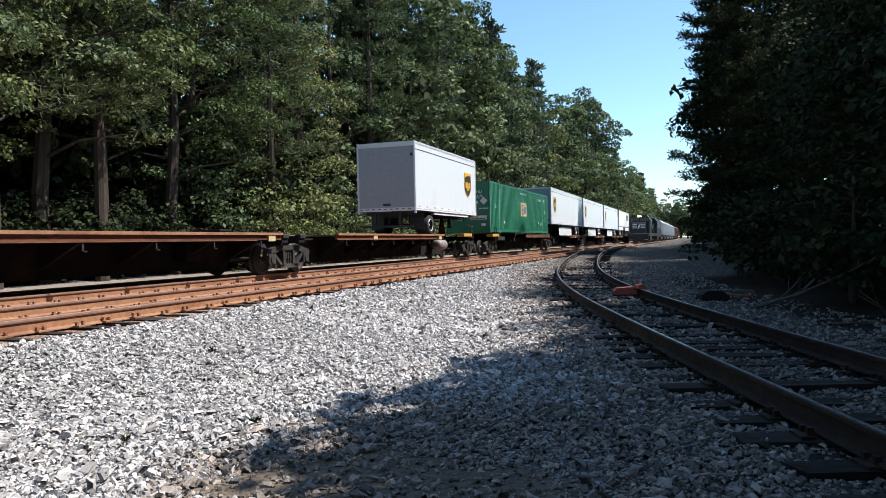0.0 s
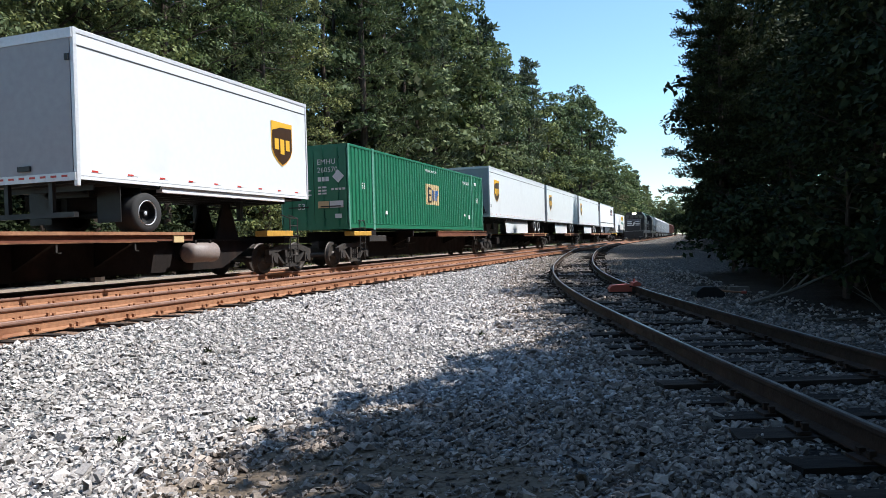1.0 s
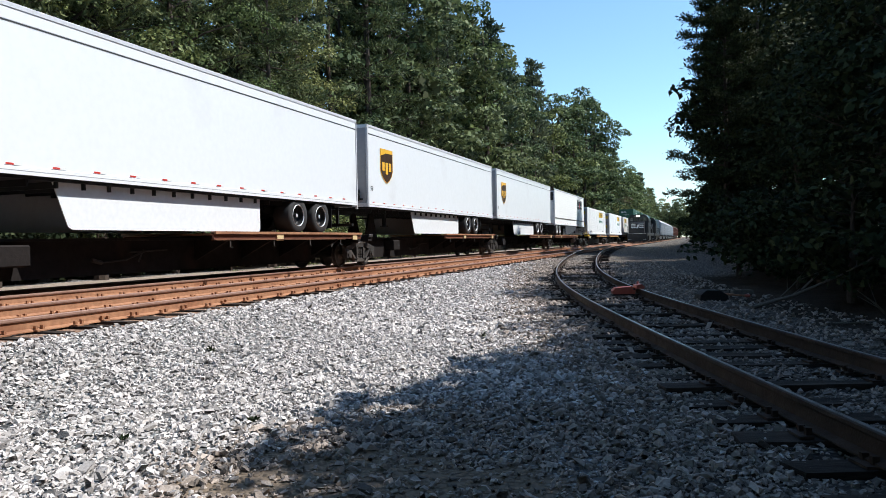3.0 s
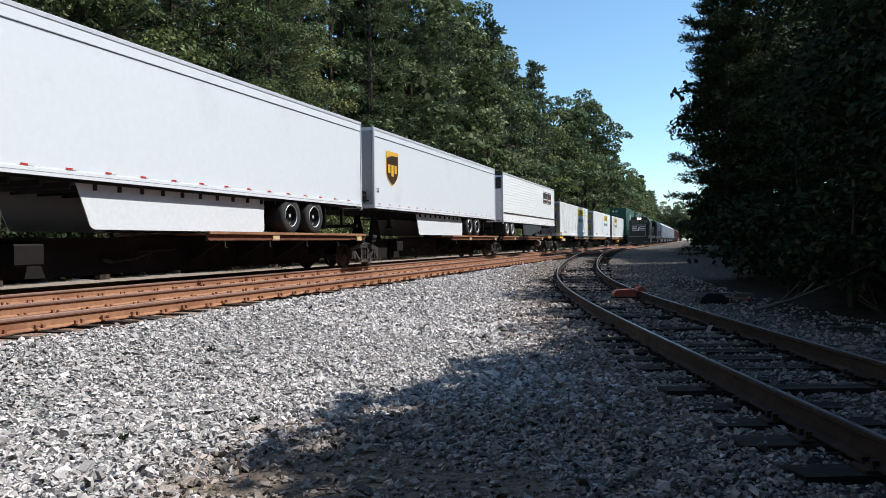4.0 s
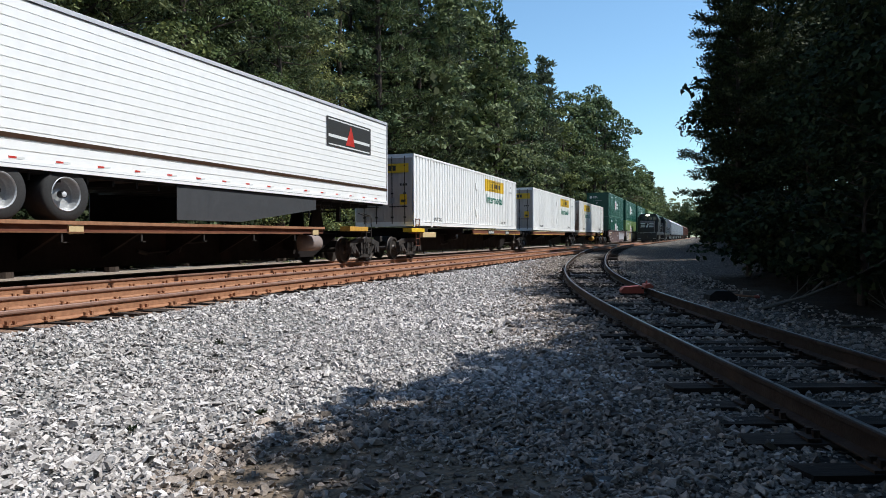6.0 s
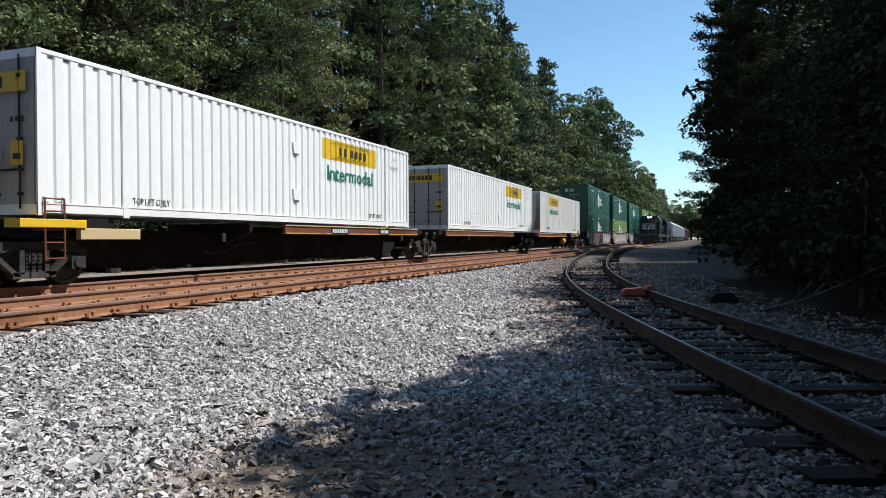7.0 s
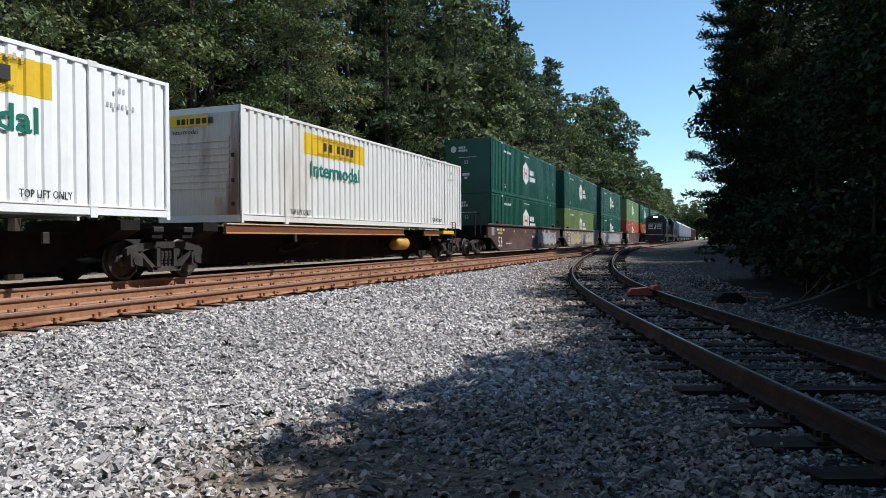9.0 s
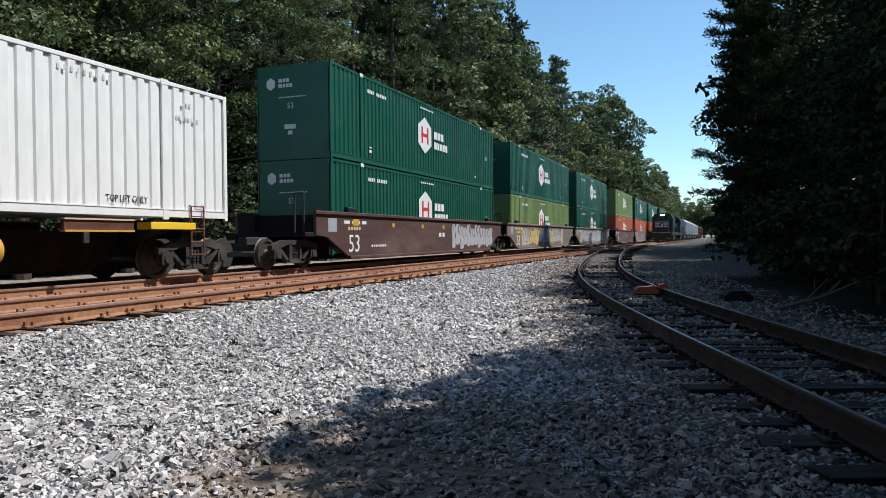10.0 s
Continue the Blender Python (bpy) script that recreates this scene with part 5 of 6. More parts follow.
def trailer(s0, L, zb, zt, front_low, wheels, body, skirt, name_label, ribs=False, r=.51):
    """A box road trailer. front_low: its front is at the low end of s. wheels: distances of the axles along it."""
    root = rolling(thing("semi_trailer", name_label, "trailer", "trailers on the train"), s0)
    X = 1.295
    if ribs:
        o = Shape()
        n = 16
        H = (zt - .12 - zb - .14) / n
        o.box(-X + .035, X - .035, .03, L - .03, zb + .14, zt - .1)
        part("body", o, body, root)
        for k in range(n):
            z = zb + .14 + k * H
            part("side_sheet", Shape().box(-X + .012, X - .012, .03, L - .03, z, z + H * .90, 0), body, root)
        part("dark_stripe", Shape().box(X - .02, X + .002, .03, L - .03, zb + .50, zb + .58), "brownlogo", root)
    else:
        part("body", Shape().box(-X + .01, X - .01, .03, L - .03, zb + .1, zt - .06), body, root)
        for z in (zt - .34,):
            part("seam", Shape().box(X - .011, X - .004, .05, L - .05, z, z + .022), "charcoal", root)
            part("upper_band", Shape().box(X - .011, X - .002, .05, L - .05, zt - .31, zt - .07), body, root)
    part("roof", Shape().prism_y([(-X, zt - .06), (X, zt - .06), (X, zt - .03), (.9, zt), (-.9, zt), (-X, zt - .03)], .0, L), "grey", root)
    for sx in (-1, 1):
        x0, x1 = sorted((sx * (X - .012), sx * (X + .012)))
        part("top_rail", Shape().box(x0, x1, 0, L, zt - .10, zt - .01, .004), "alu", root)
        part("bottom_rail", Shape().box(x0, x1, 0, L, zb, zb + .14, .004), "skirt" if not ribs else body, root)
        part("rail_groove", Shape().box(x0 - .002, x1 + .002, .1, L - .1, zb + .066, zb + .078), "grey", root)
    for y in (0.0, L - .05):
        for sx in (-1, 1):
            x0, x1 = sorted((sx * (X - .06), sx * (X + .016)))
            part("corner_post", Shape().box(x0, x1, y, y + .05 if y else .08, zb - (.12 if (y > 1) == front_low else 0), zt, .006), "alu", root)
    y = .35
    while y < L - .3:
        part("reflector", Shape().box(X + .012, X + .015, y, y + .15, zb + .155, zb + .19), "redmark", root)
        part("reflector", Shape().box(X + .012, X + .015, y + .15, y + .30, zb + .155, zb + .19), "whiteink", root)
        y += .92
    # the end that looks along -y; grey colour stands for shade on smooth white trailers
    e = Shape().box(-X + .07, X - .07, -.012, .03, zb + .12, zt - .12, .01)
    part("end_wall", e, "white_rib" if ribs else "grey", root, "trailer end wall")
    if front_low:
        part("end_fitting", Shape().box(.72, .98, -.12, 0, zb + .30, zb + .62, .04).tube((.8, -.1, zb + .55), (1.05, -.16, zb + .4), .03).tube((1.05, -.16, zb + .4), (.95, -.1, zb + .2), .03).box(.6, 1.1, -.03, 0, zb + .24, zb + .30), "black", root, "brake couplings and plate on the front wall")
        part("front_sill", Shape().box(-X, X, -.03, .0, zb, zb + .13), "alu", root)
        part("front_header", Shape().box(-X, X, -.03, 0, zt - .13, zt - .02), "alu", root)
    else:
        part("door_sill", Shape().box(-X, X, -.03, .0, zb - .02, zb + .13), "alu", root)
        part("door_header", Shape().box(-X, X, -.03, 0, zt - .2, zt - .02), "alu" if not ribs else "brownlogo", root)
        d = Shape()
        for k in range(9):
            d.box(-X + .1 + k * .27, -X + .24 + k * .27, -.036, -.03, zb + .05, zb + .09)
        part("end_tape", d, "redmark", root)
        part("door_lock", Shape().box(-.12, .2, -.06, -.02, zb + .2, zb + .3, .01).box(X - .16, X - .08, -.05, -.01, zt - .62, zt - .5), "black", root)
    # running gear
    zw = 1.19 + r
    lo, hi = min(wheels) - .9, max(wheels) + .9
    part("slider_frame", Shape().box(-.55, -.45, lo, hi, zb - .2, zb).box(.45, .55, lo, hi, zb - .2, zb).box(-.6, .6, lo, lo + .1, zb - .25, zb), "black", root)
    for w in wheels:
        tyre_pair(root, w, r, zw, "rim" if ribs else "black")
        part("spring_hanger", Shape().box(.42, .58, w - .5, w + .5, zw + .06, zb - .18, .02).box(-.58, -.42, w - .5, w + .5, zw + .06, zb - .18, .02), "black", root)
    rear = L if front_low else 0
    sg = -1 if front_low else 1
    ug = Shape()
    for sx in (-.62, .52):
        ug.box(sx, sx + .1, rear + sg * .06, rear + sg * .14, zb - .62, zb)
    ya, yb = sorted((rear + sg * .04, rear + sg * .16))
    ug.box(-1.15, 1.15, ya, yb, zb - .70, zb - .60)
    part("rear_bumper", ug, "black", root)
    fy = 2.6 if front_low else L - 2.6
    lg = Shape()
    for sx in (-.75, .65):
        lg.box(sx, sx + .12, fy - .06, fy + .06, zb - .62, zb).box(sx - .05, sx + .17, fy - .12, fy + .12, zb - .66, zb - .62)
    lg.box(-.75, .75, fy - .03, fy + .03, zb - .34, zb - .28)
    part("landing_gear", lg, "black", root)
    part("under_frame", Shape().box(-1.2, 1.2, .2, L - .2, zb - .05, zb + .02), "black", root)
    for k in range(int((L - 1.0) / .62)):
        part("cross_member", Shape().box(-1.16, 1.16, .5 + k * .62, .55 + k * .62, zb - .17, zb - .05), "black", root)
    for sx in (-1, 1):
        x0, x1 = sorted((sx * .62, sx * 1.22))
        yf = max(wheels) + .72 if front_low else min(wheels) - .72
        part("mud_flap", Shape().box(x0, x1, yf, yf + .02, zb - .78, zb - .05), "black", root)
    if skirt:
        a, b, mat = skirt
        o = [(a, zb - .06), (a + .32, zb - .86), (a + .42, zb - .92), (b - .06, zb - .92), (b, zb - .86), (b, zb - .02), (a, zb - .02)] if front_low else [(a, zb - .02), (a, zb - .78), (b - 3.6, zb - .78), (b, zb - .35), (b, zb - .02)]
        ins = .06 if ribs else .22
        for x0 in (X - ins, -X + ins - .02):
            part("side_skirt", Shape().prism_x(o, x0, x0 + .02), mat, root, "aerodynamic side skirt")
        st = Shape()
        for yy in np.arange(a + 1, b, 1.6):
            st.box(X - .27, X - .22, yy, yy + .05, zb - .6, zb)
        part("skirt_bracket", st, "black", root)
    return root


def rib_panel(x, sx, y0, y1, z0, z1, pitch, depth, span=None):
    """A corrugated steel side: upright trapezoid ribs; span keeps a stretch of it alone."""
    s = Shape()
    prof = []
    n = max(1, round((y1 - y0) / pitch))
    p = (y1 - y0) / n
    for k in range(n):
        y = y0 + k * p
        prof += [(y, 0), (y + p * .50, 0), (y + p * .60, -depth), (y + p * .90, -depth)]
    prof.append((y1, 0))
    if span:
        a, b = span
        ds = dict(zip([q[0] for q in prof], [q[1] for q in prof]))
        keys = [q[0] for q in prof]
        prof = [(a, float(np.interp(a, keys, [ds[k] for k in keys])))] + [q for q in prof if a < q[0] < b] + [(b, float(np.interp(b, keys, [ds[k] for k in keys])))]
    v, f = [], []
    for y, d in prof:
        v += [(x + sx * d, y, z0), (x + sx * d, y, z1)]
    for k in range(len(prof) - 1):
        f.append((2 * k, 2 * k + 2, 2 * k + 3, 2 * k + 1))
    return s.add(v, f)


def container(s0, L, zb, paint, label, pitch=.36, door_end=True, ribs_end=False, post_mat=None, H=2.896):
    """A 53-foot corrugated container."""
    root = rolling(thing("shipping_container", label, "container", "containers on the train"), s0)
    X, zt = 1.295, zb + H
    q = 1.98                                  # distance of the lifting posts from the ends
    post_mat = post_mat or paint
    part("inner_box", Shape().box(-X + .06, X - .06, .03, L - .05, zb + .12, zt - .06), paint, root)
    for sx in (-1, 1):
        part("side_panel", rib_panel(sx * (X - .008), sx, .06, L - .06, zb + .20, zt - .07, pitch, .036), paint, root, "corrugated side panel")
        x0, x1 = sorted((sx * (X - .03), sx * (X + .004)))
        part("top_rail", Shape().box(x0, x1, 0, L, zt - .08, zt, .006), paint, root)
        part("bottom_rail", Shape().box(x0, x1, 0, L, zb + .05, zb + .22, .006), paint, root)
        part("rail_lip", Shape().box(x0, x1 + .012 * (sx > 0), .1, L - .1, zb + .205, zb + .225), paint, root)
        for y in (q, L - q):
            part("lift_post", Shape().box(x0 - .004, x1 + .008, y - .08, y + .08, zb, zt + .012, .006), post_mat, root)
            part("lift_casting", Shape().box(x0 - .01, x1 + .014, y - .1, y + .1, zt - .10, zt + .02, .008), "whiteink" if paint in ("dkgreen", "ltgreen") else "white_old" if paint == "white_rib" else post_mat, root)
        for y in (.05, L - .05):
            part("corner_post", Shape().box(x0, x1 + .004, y - .05, y + .05, zb, zt, .006), post_mat, root)
    part("roof", Shape().box(-X + .02, X - .02, .02, L - .02, zt - .05, zt - .012), paint, root)
    part("end_sill", Shape().box(-X, X, 0, .05, zb + .02, zb + .2), paint, root)
    part("end_header", Shape().box(-X, X, 0, .05, zt - .16, zt - .004), paint, root)
    if door_end:
        for k in (0, 1):
            a, b = (-X + .07, -.01) if k == 0 else (.01, X - .07)
            d = part("door", Shape().box(a, b, -.005, .04, zb + .2, zt - .16, .008), "grimydoor" if paint == "white_rib" else paint, root, "grimy white door leaf with streaks" if paint == "white_rib" else "")
            for x in (a + (b - a) * .3, a + (b - a) * .75):
                rod = Shape().tube((x, -.035, zb + .12), (x, -.035, zt - .1), .018, n=8)
                for z in (zb + .35, zb + 1.3, zt - .5):
                    rod.box(x - .05, x + .05, -.05, 0, z, z + .06)
                part("lock_rod", rod, "truck" if paint.startswith("white") else paint, d)
            part("door_handle", Shape().box(a + .25, b - .2, -.06, -.035, zb + .78, zb + .82), "truck", d)
    else:
        part("end_panel", Shape().box(-X + .06, X - .06, -.002, .04, zb + .2, zt - .16), "white_rust" if paint.startswith("white") else paint, root, "rust-streaked end panel" if paint.startswith("white") else "")
        if paint.startswith("white"):
            for k in range(8):
                part("end_rib", Shape().box(-X + .1, X - .32, -.034, 0, zb + .86 + k * .165, zb + .97 + k * .165, .006), "white_rust", root)
            for k, z0 in ((0, .42), (1, 1.0), (2, 1.62)):
                part("lashing_block", Shape().box(X - .26, X - .2, -.05, 0, zb + z0, zb + z0 + .09, .005), "truck", root)

    return root


def rib_decal(root, mat, y0, y1, z0, z1, pitch, label="", name="side_sign", L=16.15):
    """Paint that follows the ribs of a container's side."""
    return part(name, rib_panel(1.290, 1, .06, L - .06, z0, z1, pitch, .036, (y0, y1)), mat, root, label)


def bars(parent, face, x, y, z, widths, h, mat, gap=.05, name="lettering_bar"):
    """A row of plain bars that stands for small writing."""
    p = 0
    for w in widths:
        o = Shape()
        if face == "side":
            o.box(x, x + .003, y + p, y + p + w, z, z + h)
        else:
            o.box(x + p, x + p + w, y - .003, y, z, z + h)
        p += w + gap
        part(name, o, mat, parent)


def banner(root, L, zb, y, z, w, h, dirty=False):
    """Yellow banner with plain dark bars, and the word below it."""
    X = 1.297
    bn = rib_decal(root, "yellow", y, y + w, z, z + h, .33, "yellow banner with dark bars", "banner")
    for a, b in ((.285, .325), (.37, .415), (.495, .54), (.575, .62), (.655, .70), (.735, .785)):
        part("banner_mark", Shape().box(X, X + .003, y + w * a, y + w * b, z + h * .30, z + h * .70), "ink", bn)
    for k in range(4):
        a = y + w * (.12 + .03 * k)
        part("banner_line", Shape().box(X, X + .002, a, y + w * .86, z + h * (.80 + .04 * k), z + h * (.808 + .04 * k)), "ink", bn)
        part("banner_line", Shape().box(X, X + .002, a + .1, y + w * .8, z + h * (.06 + .04 * k), z + h * (.068 + .04 * k)), "ink", bn)
    lettering("Intermodal", h * 1.02, "greenink", on_side(X, y + w * .065, z - h * 1.0), root, 1.13, bold=.010)


def hub(root, zb, L, end=True, faded=False):
    """Plain white hexagon and bars."""
    X = 1.297
    y, z = 7.24, zb + 1.62
    hexa = [(y + .76 * math.cos(radians(a)), z + .71 * math.sin(radians(a))) for a in range(90, 450, 60)]
    lg = part("emblem", Shape().prism_x(hexa, X, X + .004), "whiteink", root, "white hexagon emblem")
    part("emblem_mark", Shape().box(X + .004, X + .006, y - .36, y - .2, z - .32, z + .32).box(X + .004, X + .006, y + .2, y + .36, z - .32, z + .32).box(X + .004, X + .006, y - .2, y + .2, z - .07, z + .07), "redmark", lg)
    bars(root, "side", X, y + .95, z - .02, (.3, .26, .32), .3, "whiteink", .08)
    bars(root, "side", X, y + .95, z - .42, (.3, .2, .26, .24, .24), .28, "whiteink", .06)
    bars(root, "side", X, 2.4, zb + 2.38, (.09,) * 4, .12, "whiteink", .04)
    bars(root, "side", X, 3.05, zb + 2.38, (.09,) * 6, .12, "whiteink", .04)
    bars(root, "side", X, L * .42, zb + 2.62, (.14,) * 7, .06, "whiteink", .06)
    bars(root, "side", X, 2.5, zb + .42, (.16,), .1, "whiteink")
    bars(root, "side", X, 2.5, zb + .58, (.16,), .05, "whiteink")
    bars(root, "side", X, L - 2.9, zb + .42, (.14,), .1, "whiteink")
    lettering("53", .26, "whiteink", on_side(X, L - 1.3, zb + 1.4), root)
    if end:
        he = [(-.78 + .17 * math.cos(radians(a)), zb + 2.35 + .19 * math.sin(radians(a))) for a in range(90, 450, 60)]
        part("emblem", Shape().prism_y(he[::-1], -.016, -.004), "whiteink", root)
        bars(root, "end", -.5, -.008, zb + 2.38, (.12, .1, .1), .11, "whiteink", .03)
        bars(root, "end", -.5, -.008, zb + 2.22, (.12, .08, .1, .1), .11, "whiteink", .03)
        bars(root, "end", -.5, -.008, zb + 1.9, (.07,) * 10, .035, "whiteink", .03)
        lettering("53", .24, "whiteink", on_end(-.2, -.009, zb + 1.58), root)
        bars(root, "end", -.3, -.008, zb + .95, (.4,), .14, "whiteink")
        bars(root, "end", -.18, -.008, zb + .78, (.16,), .12, "whiteink")


def well_car(s0, L, paint, first, last, tags):
    """One well of a double-stack car."""
    root = rolling(thing("well_car", "brown double-stack well car with spray-painted side" if tags else "brown double-stack well car", "railcar", "well cars of the train"), s0)
    for sx in (-1, 1):
        o = [(1.2, .95), (2.6, .30), (L - 2.6, .30), (L - 1.2, .95), (L - .6, 1.0), (L - .6, 1.62), (.6, 1.62), (.6, 1.0)]
        x0, x1 = sorted((sx * 1.31, sx * 1.40))
        part("well_side", Shape().prism_x(o, x0, x1), paint, root, "brown steel side of the well")
        xa, xb = sorted((sx * 1.30, sx * 1.47))
        part("top_chord", Shape().box(xa, xb, .5, L - .5, 1.60, 1.70, .015), paint, root)
        part("bottom_chord", Shape().box(xa, xb, 2.5, L - 2.5, .26, .36, .015), paint, root)
    for y in (1.46, L - 1.56):
        part("end_bulkhead", Shape().box(-1.3, 1.3, y, y + .08, .42, 1.62), "car", root)
    part("well_floor", Shape().box(-1.3, 1.3, 2.4, L - 2.4, .28, .38), "car", root)
    for y, sgn in ((1.0, 1), (L - 1.0, -1)):
        pl = Shape().box(-1.35, 1.35, y - .9, y + .9, .95, 1.08, .02)
        part("end_platform", pl, "car", root)
        part("guide_post", Shape().tube((.75, y - sgn * .5, 1.05), (.75, y - sgn * .5, 2.2), .03).tube((1.05, y - sgn * .5, 1.05), (1.05, y - sgn * .5, 2.2), .03).tube((.75, y - sgn * .5, 2.2), (1.05, y - sgn * .5, 2.2), .03), "truck", root)
        part("corner_guide", Shape().box(1.28, 1.44, 2.4 if sgn > 0 else L - 2.9, 2.9 if sgn > 0 else L - 2.4, 1.70, 1.86, .03), "black", root)
    part("coupler", Shape().box(-.14, .14, -.9, .6, .72, .95, .03), "truck", root)
    bars(root, "side", 1.402, 2.2, 1.35, (.35, .5, .3), .1, "whiteink", .15)
    part("end_stencil", Shape().box(1.402, 1.406, 1.25, 1.75, 1.1, 1.5), "grey", root)
    part("orange_mark", Shape().box(1.402, 1.406, 2.75, 3.15, 1.3, 1.5), "safety", root)
    lettering("53", .78, "whiteink", on_side(1.402, 2.45, .48), root)
    bars(root, "side", 1.402, 2.45, 1.16, (.12,) * 5, .1, "tan", .05)
    bars(root, "side", 1.402, 4.0, .62, (.1,) * 7, .07, "whiteink", .06)
    for y in (5.6, 8.2, 10.4):
        part("orange_mark", Shape().box(1.402, 1.406, y, y + .2, 1.28, 1.42), "safety", root)
    bars(root, "side", 1.402, 10.0, .95, (.2, .1, .16), .16, "whiteink", .08)
    if tags:
        rr = random.Random(int(s0))
        a, b, mats = tags
        y = a
        while y < b:
            w = rr.uniform(.35, .7)
            z0, z1 = .55 + rr.uniform(-.12, .1), 1.4 + rr.uniform(-.1, .12)
            sh = Shape()
            sh.prism_x([(y + w * .05, z0), (y + w * .5, z0 - .04), (y + w * .93, z0 + .05), (y + w, z0 + .35), (y + w * .8, (z0 + z1) / 2), (y + w * .98, z1 - .15), (y + w * .7, z1), (y + w * .15, z1 - .03), (y, z1 - .3), (y + w * .12, z0 + .4)], 1.402, 1.405)
            lt = part("spray_letter", sh, rr.choice(mats), root)
            cut = rr.uniform(.35, .6)
            part("letter_line", Shape().prism_x([(y + w * cut, z1 - .4), (y + w * (cut + .1), z1 - .4), (y + w * (cut + .16), z1 - .1), (y + w * (cut + .02), z1 - .08)], 1.405, 1.407), "ink", lt)
            y += w * .92
    truck(root, 0.0)
    if last:
        truck(root, L)
    return root


def consist():
    plats = [(-16.4, 0.6, "bare", (-15.2, -.2), False, "E"), (0.6, 17.6, "bare", (1.9, 16.8), False, "E"), (17.6, 34.6, "trailer", (20.0, 30.0), True, "U1"),
             (38.7, 55.3, "box", None, False, "G"), (55.3, 72.3, "trailer", (64.0, 71.8), False, "U2"), (72.3, 89.3, "trailer", (80.5, 88.8), False, "U3"),
             (89.3, 106.6, "trailer", (98.0, 106.0), False, "U4"), (106.6, 122.3, "trailer", (107.3, 119.0), True, "S"),
             (126.3, 144.7, "box", None, False, "J1"), (144.7, 163.1, "box", None, False, "J2"), (163.1, 180.7, "box", None, True, "J3")]
    for a, b, kind, deck, last, ld in plats:
        sc = spine_car(a, b, kind, deck, last, "J" if ld in ("J2",) else ld)
        if ld == "J1":
            for yy, n in ((10.0, 9), (13.4, 6)):
                part("stencil_plate", Shape().box(1.341, 1.345, yy, yy + n * .11 + .1, 1.06, 1.26), "black", sc)
                bars(sc, "side", 1.346, yy + .05, 1.10, (.08,) * n, .11, "whiteink", .03)
    # trailers
    u1 = trailer(26.88, 8.45, 2.2, 5.04, False, (1.85,), "white", None, "short white box trailer with a brown and gold shield", r=.43)
    shield(u1, 1.297, 7.1, 3.68, 1.0, 1.15)
    part("lower_band", Shape().box(1.1, 1.26, 2.3, 7.2, 2.08, 2.2), "skirt", u1)
    for s0, w1, a, b in ((55.6, 12.4, 4.2, 10.7), (72.58, 11.72, 4.45, 10.6), (89.72, 11.4, 4.5, 10.65)):
        t = trailer(s0, 16.15, 2.14, 5.04, True, (w1, w1 + 1.3), "white", (a, b, "skirt"), "long white box trailer with a brown and gold shield")
        shield(t, 1.297, 1.64, 3.68, 1.06, 1.2)
        lettering("53", .22, "ink", on_side(1.297, .22, 2.72), t)
    st = trailer(107.58, 16.15, 2.08, 5.04, False, (1.15, 2.45), "white_rib", (5.3, 11.2, "charcoal"), "white ribbed trailer with a dark stripe", ribs=True)
    sg = part("side_sign", Shape().box(1.297, 1.302, 11.8, 14.8, 3.72, 4.62), "ink", st, "black sign with red and white marks")
    part("sign_mark", Shape().box(1.302, 1.305, 11.9, 14.7, 4.0, 4.09).box(1.302, 1.305, 11.9, 14.7, 3.76, 3.80).box(1.302, 1.305, 11.9, 14.7, 4.53, 4.57), "whiteink", sg)
    part("sign_figure", Shape().prism_x([(13.0, 3.85), (13.6, 3.85), (13.5, 4.2), (13.35, 4.5), (13.2, 4.2)], 1.305, 1.308), "redmark", sg)
    hd = part("header_panel", Shape().box(-1.2, 1.2, -.05, -.03, 4.05, 4.72), "ink", st, "black panel over the doors")
    bars(st, "end", -.9, -.052, 4.3, (.14, .1, .1, .1, .12, .1, .1, .1, .12), .12, "grey", .03)
    for k in range(3):
        part("door_hinge", Shape().box(1.16, 1.3, -.07, -.02, 2.7 + k * .6, 2.78 + k * .6), "alu", st)
    # green box
    g = container(38.0, 16.15, 1.32, "green", "green corrugated container with a tan sign", .275, post_mat="postgreen")
    lg = rib_decal(g, "tan", 7.35, 9.1, 2.45, 3.35, .275, "tan sign with dark and blue bars")
    part("sign_mark", Shape().box(1.301, 1.304, 7.6, 7.75, 2.55, 3.2).box(1.301, 1.304, 7.75, 8.05, 2.55, 2.63).box(1.301, 1.304, 7.75, 8.0, 2.84, 2.91).box(1.301, 1.304, 7.75, 8.05, 3.12, 3.2), "ink", lg)
    part("sign_bar", Shape().box(1.301, 1.304, 8.15, 8.23, 2.65, 3.1).box(1.301, 1.304, 8.33, 8.41, 2.65, 3.1).box(1.301, 1.304, 8.5, 8.58, 2.65, 3.1).box(1.301, 1.304, 8.65, 8.73, 2.65, 3.1).box(1.301, 1.304, 8.73, 8.9, 2.88, 3.1), "blueink", lg)
    lettering("EMHU 260570", .21, "whiteink", on_side(1.297, 12.62, 3.66), g, .8)
    lettering("WARNING HIGH CUBE", .15, "whiteink", on_side(1.297, 7.3, 3.86), g, .95)
    lettering("53", .36, "whiteink", on_side(1.297, 14.9, 2.8), g)
    lettering("53", .3, "whiteink", on_side(1.297, 1.0, 2.75), g)
    bars(g, "side", 1.297, 14.6, 3.7, (.16, .12), .16, "whiteink")
    bars(g, "side", 1.297, 13.48, 1.92, (.25,), .2, "whiteink")
    bars(g, "side", 1.297, 12.75, 2.05, (.2,), .1, "whiteink")
    bars(g, "side", 1.297, 3.0, 1.9, (.2,), .14, "whiteink")
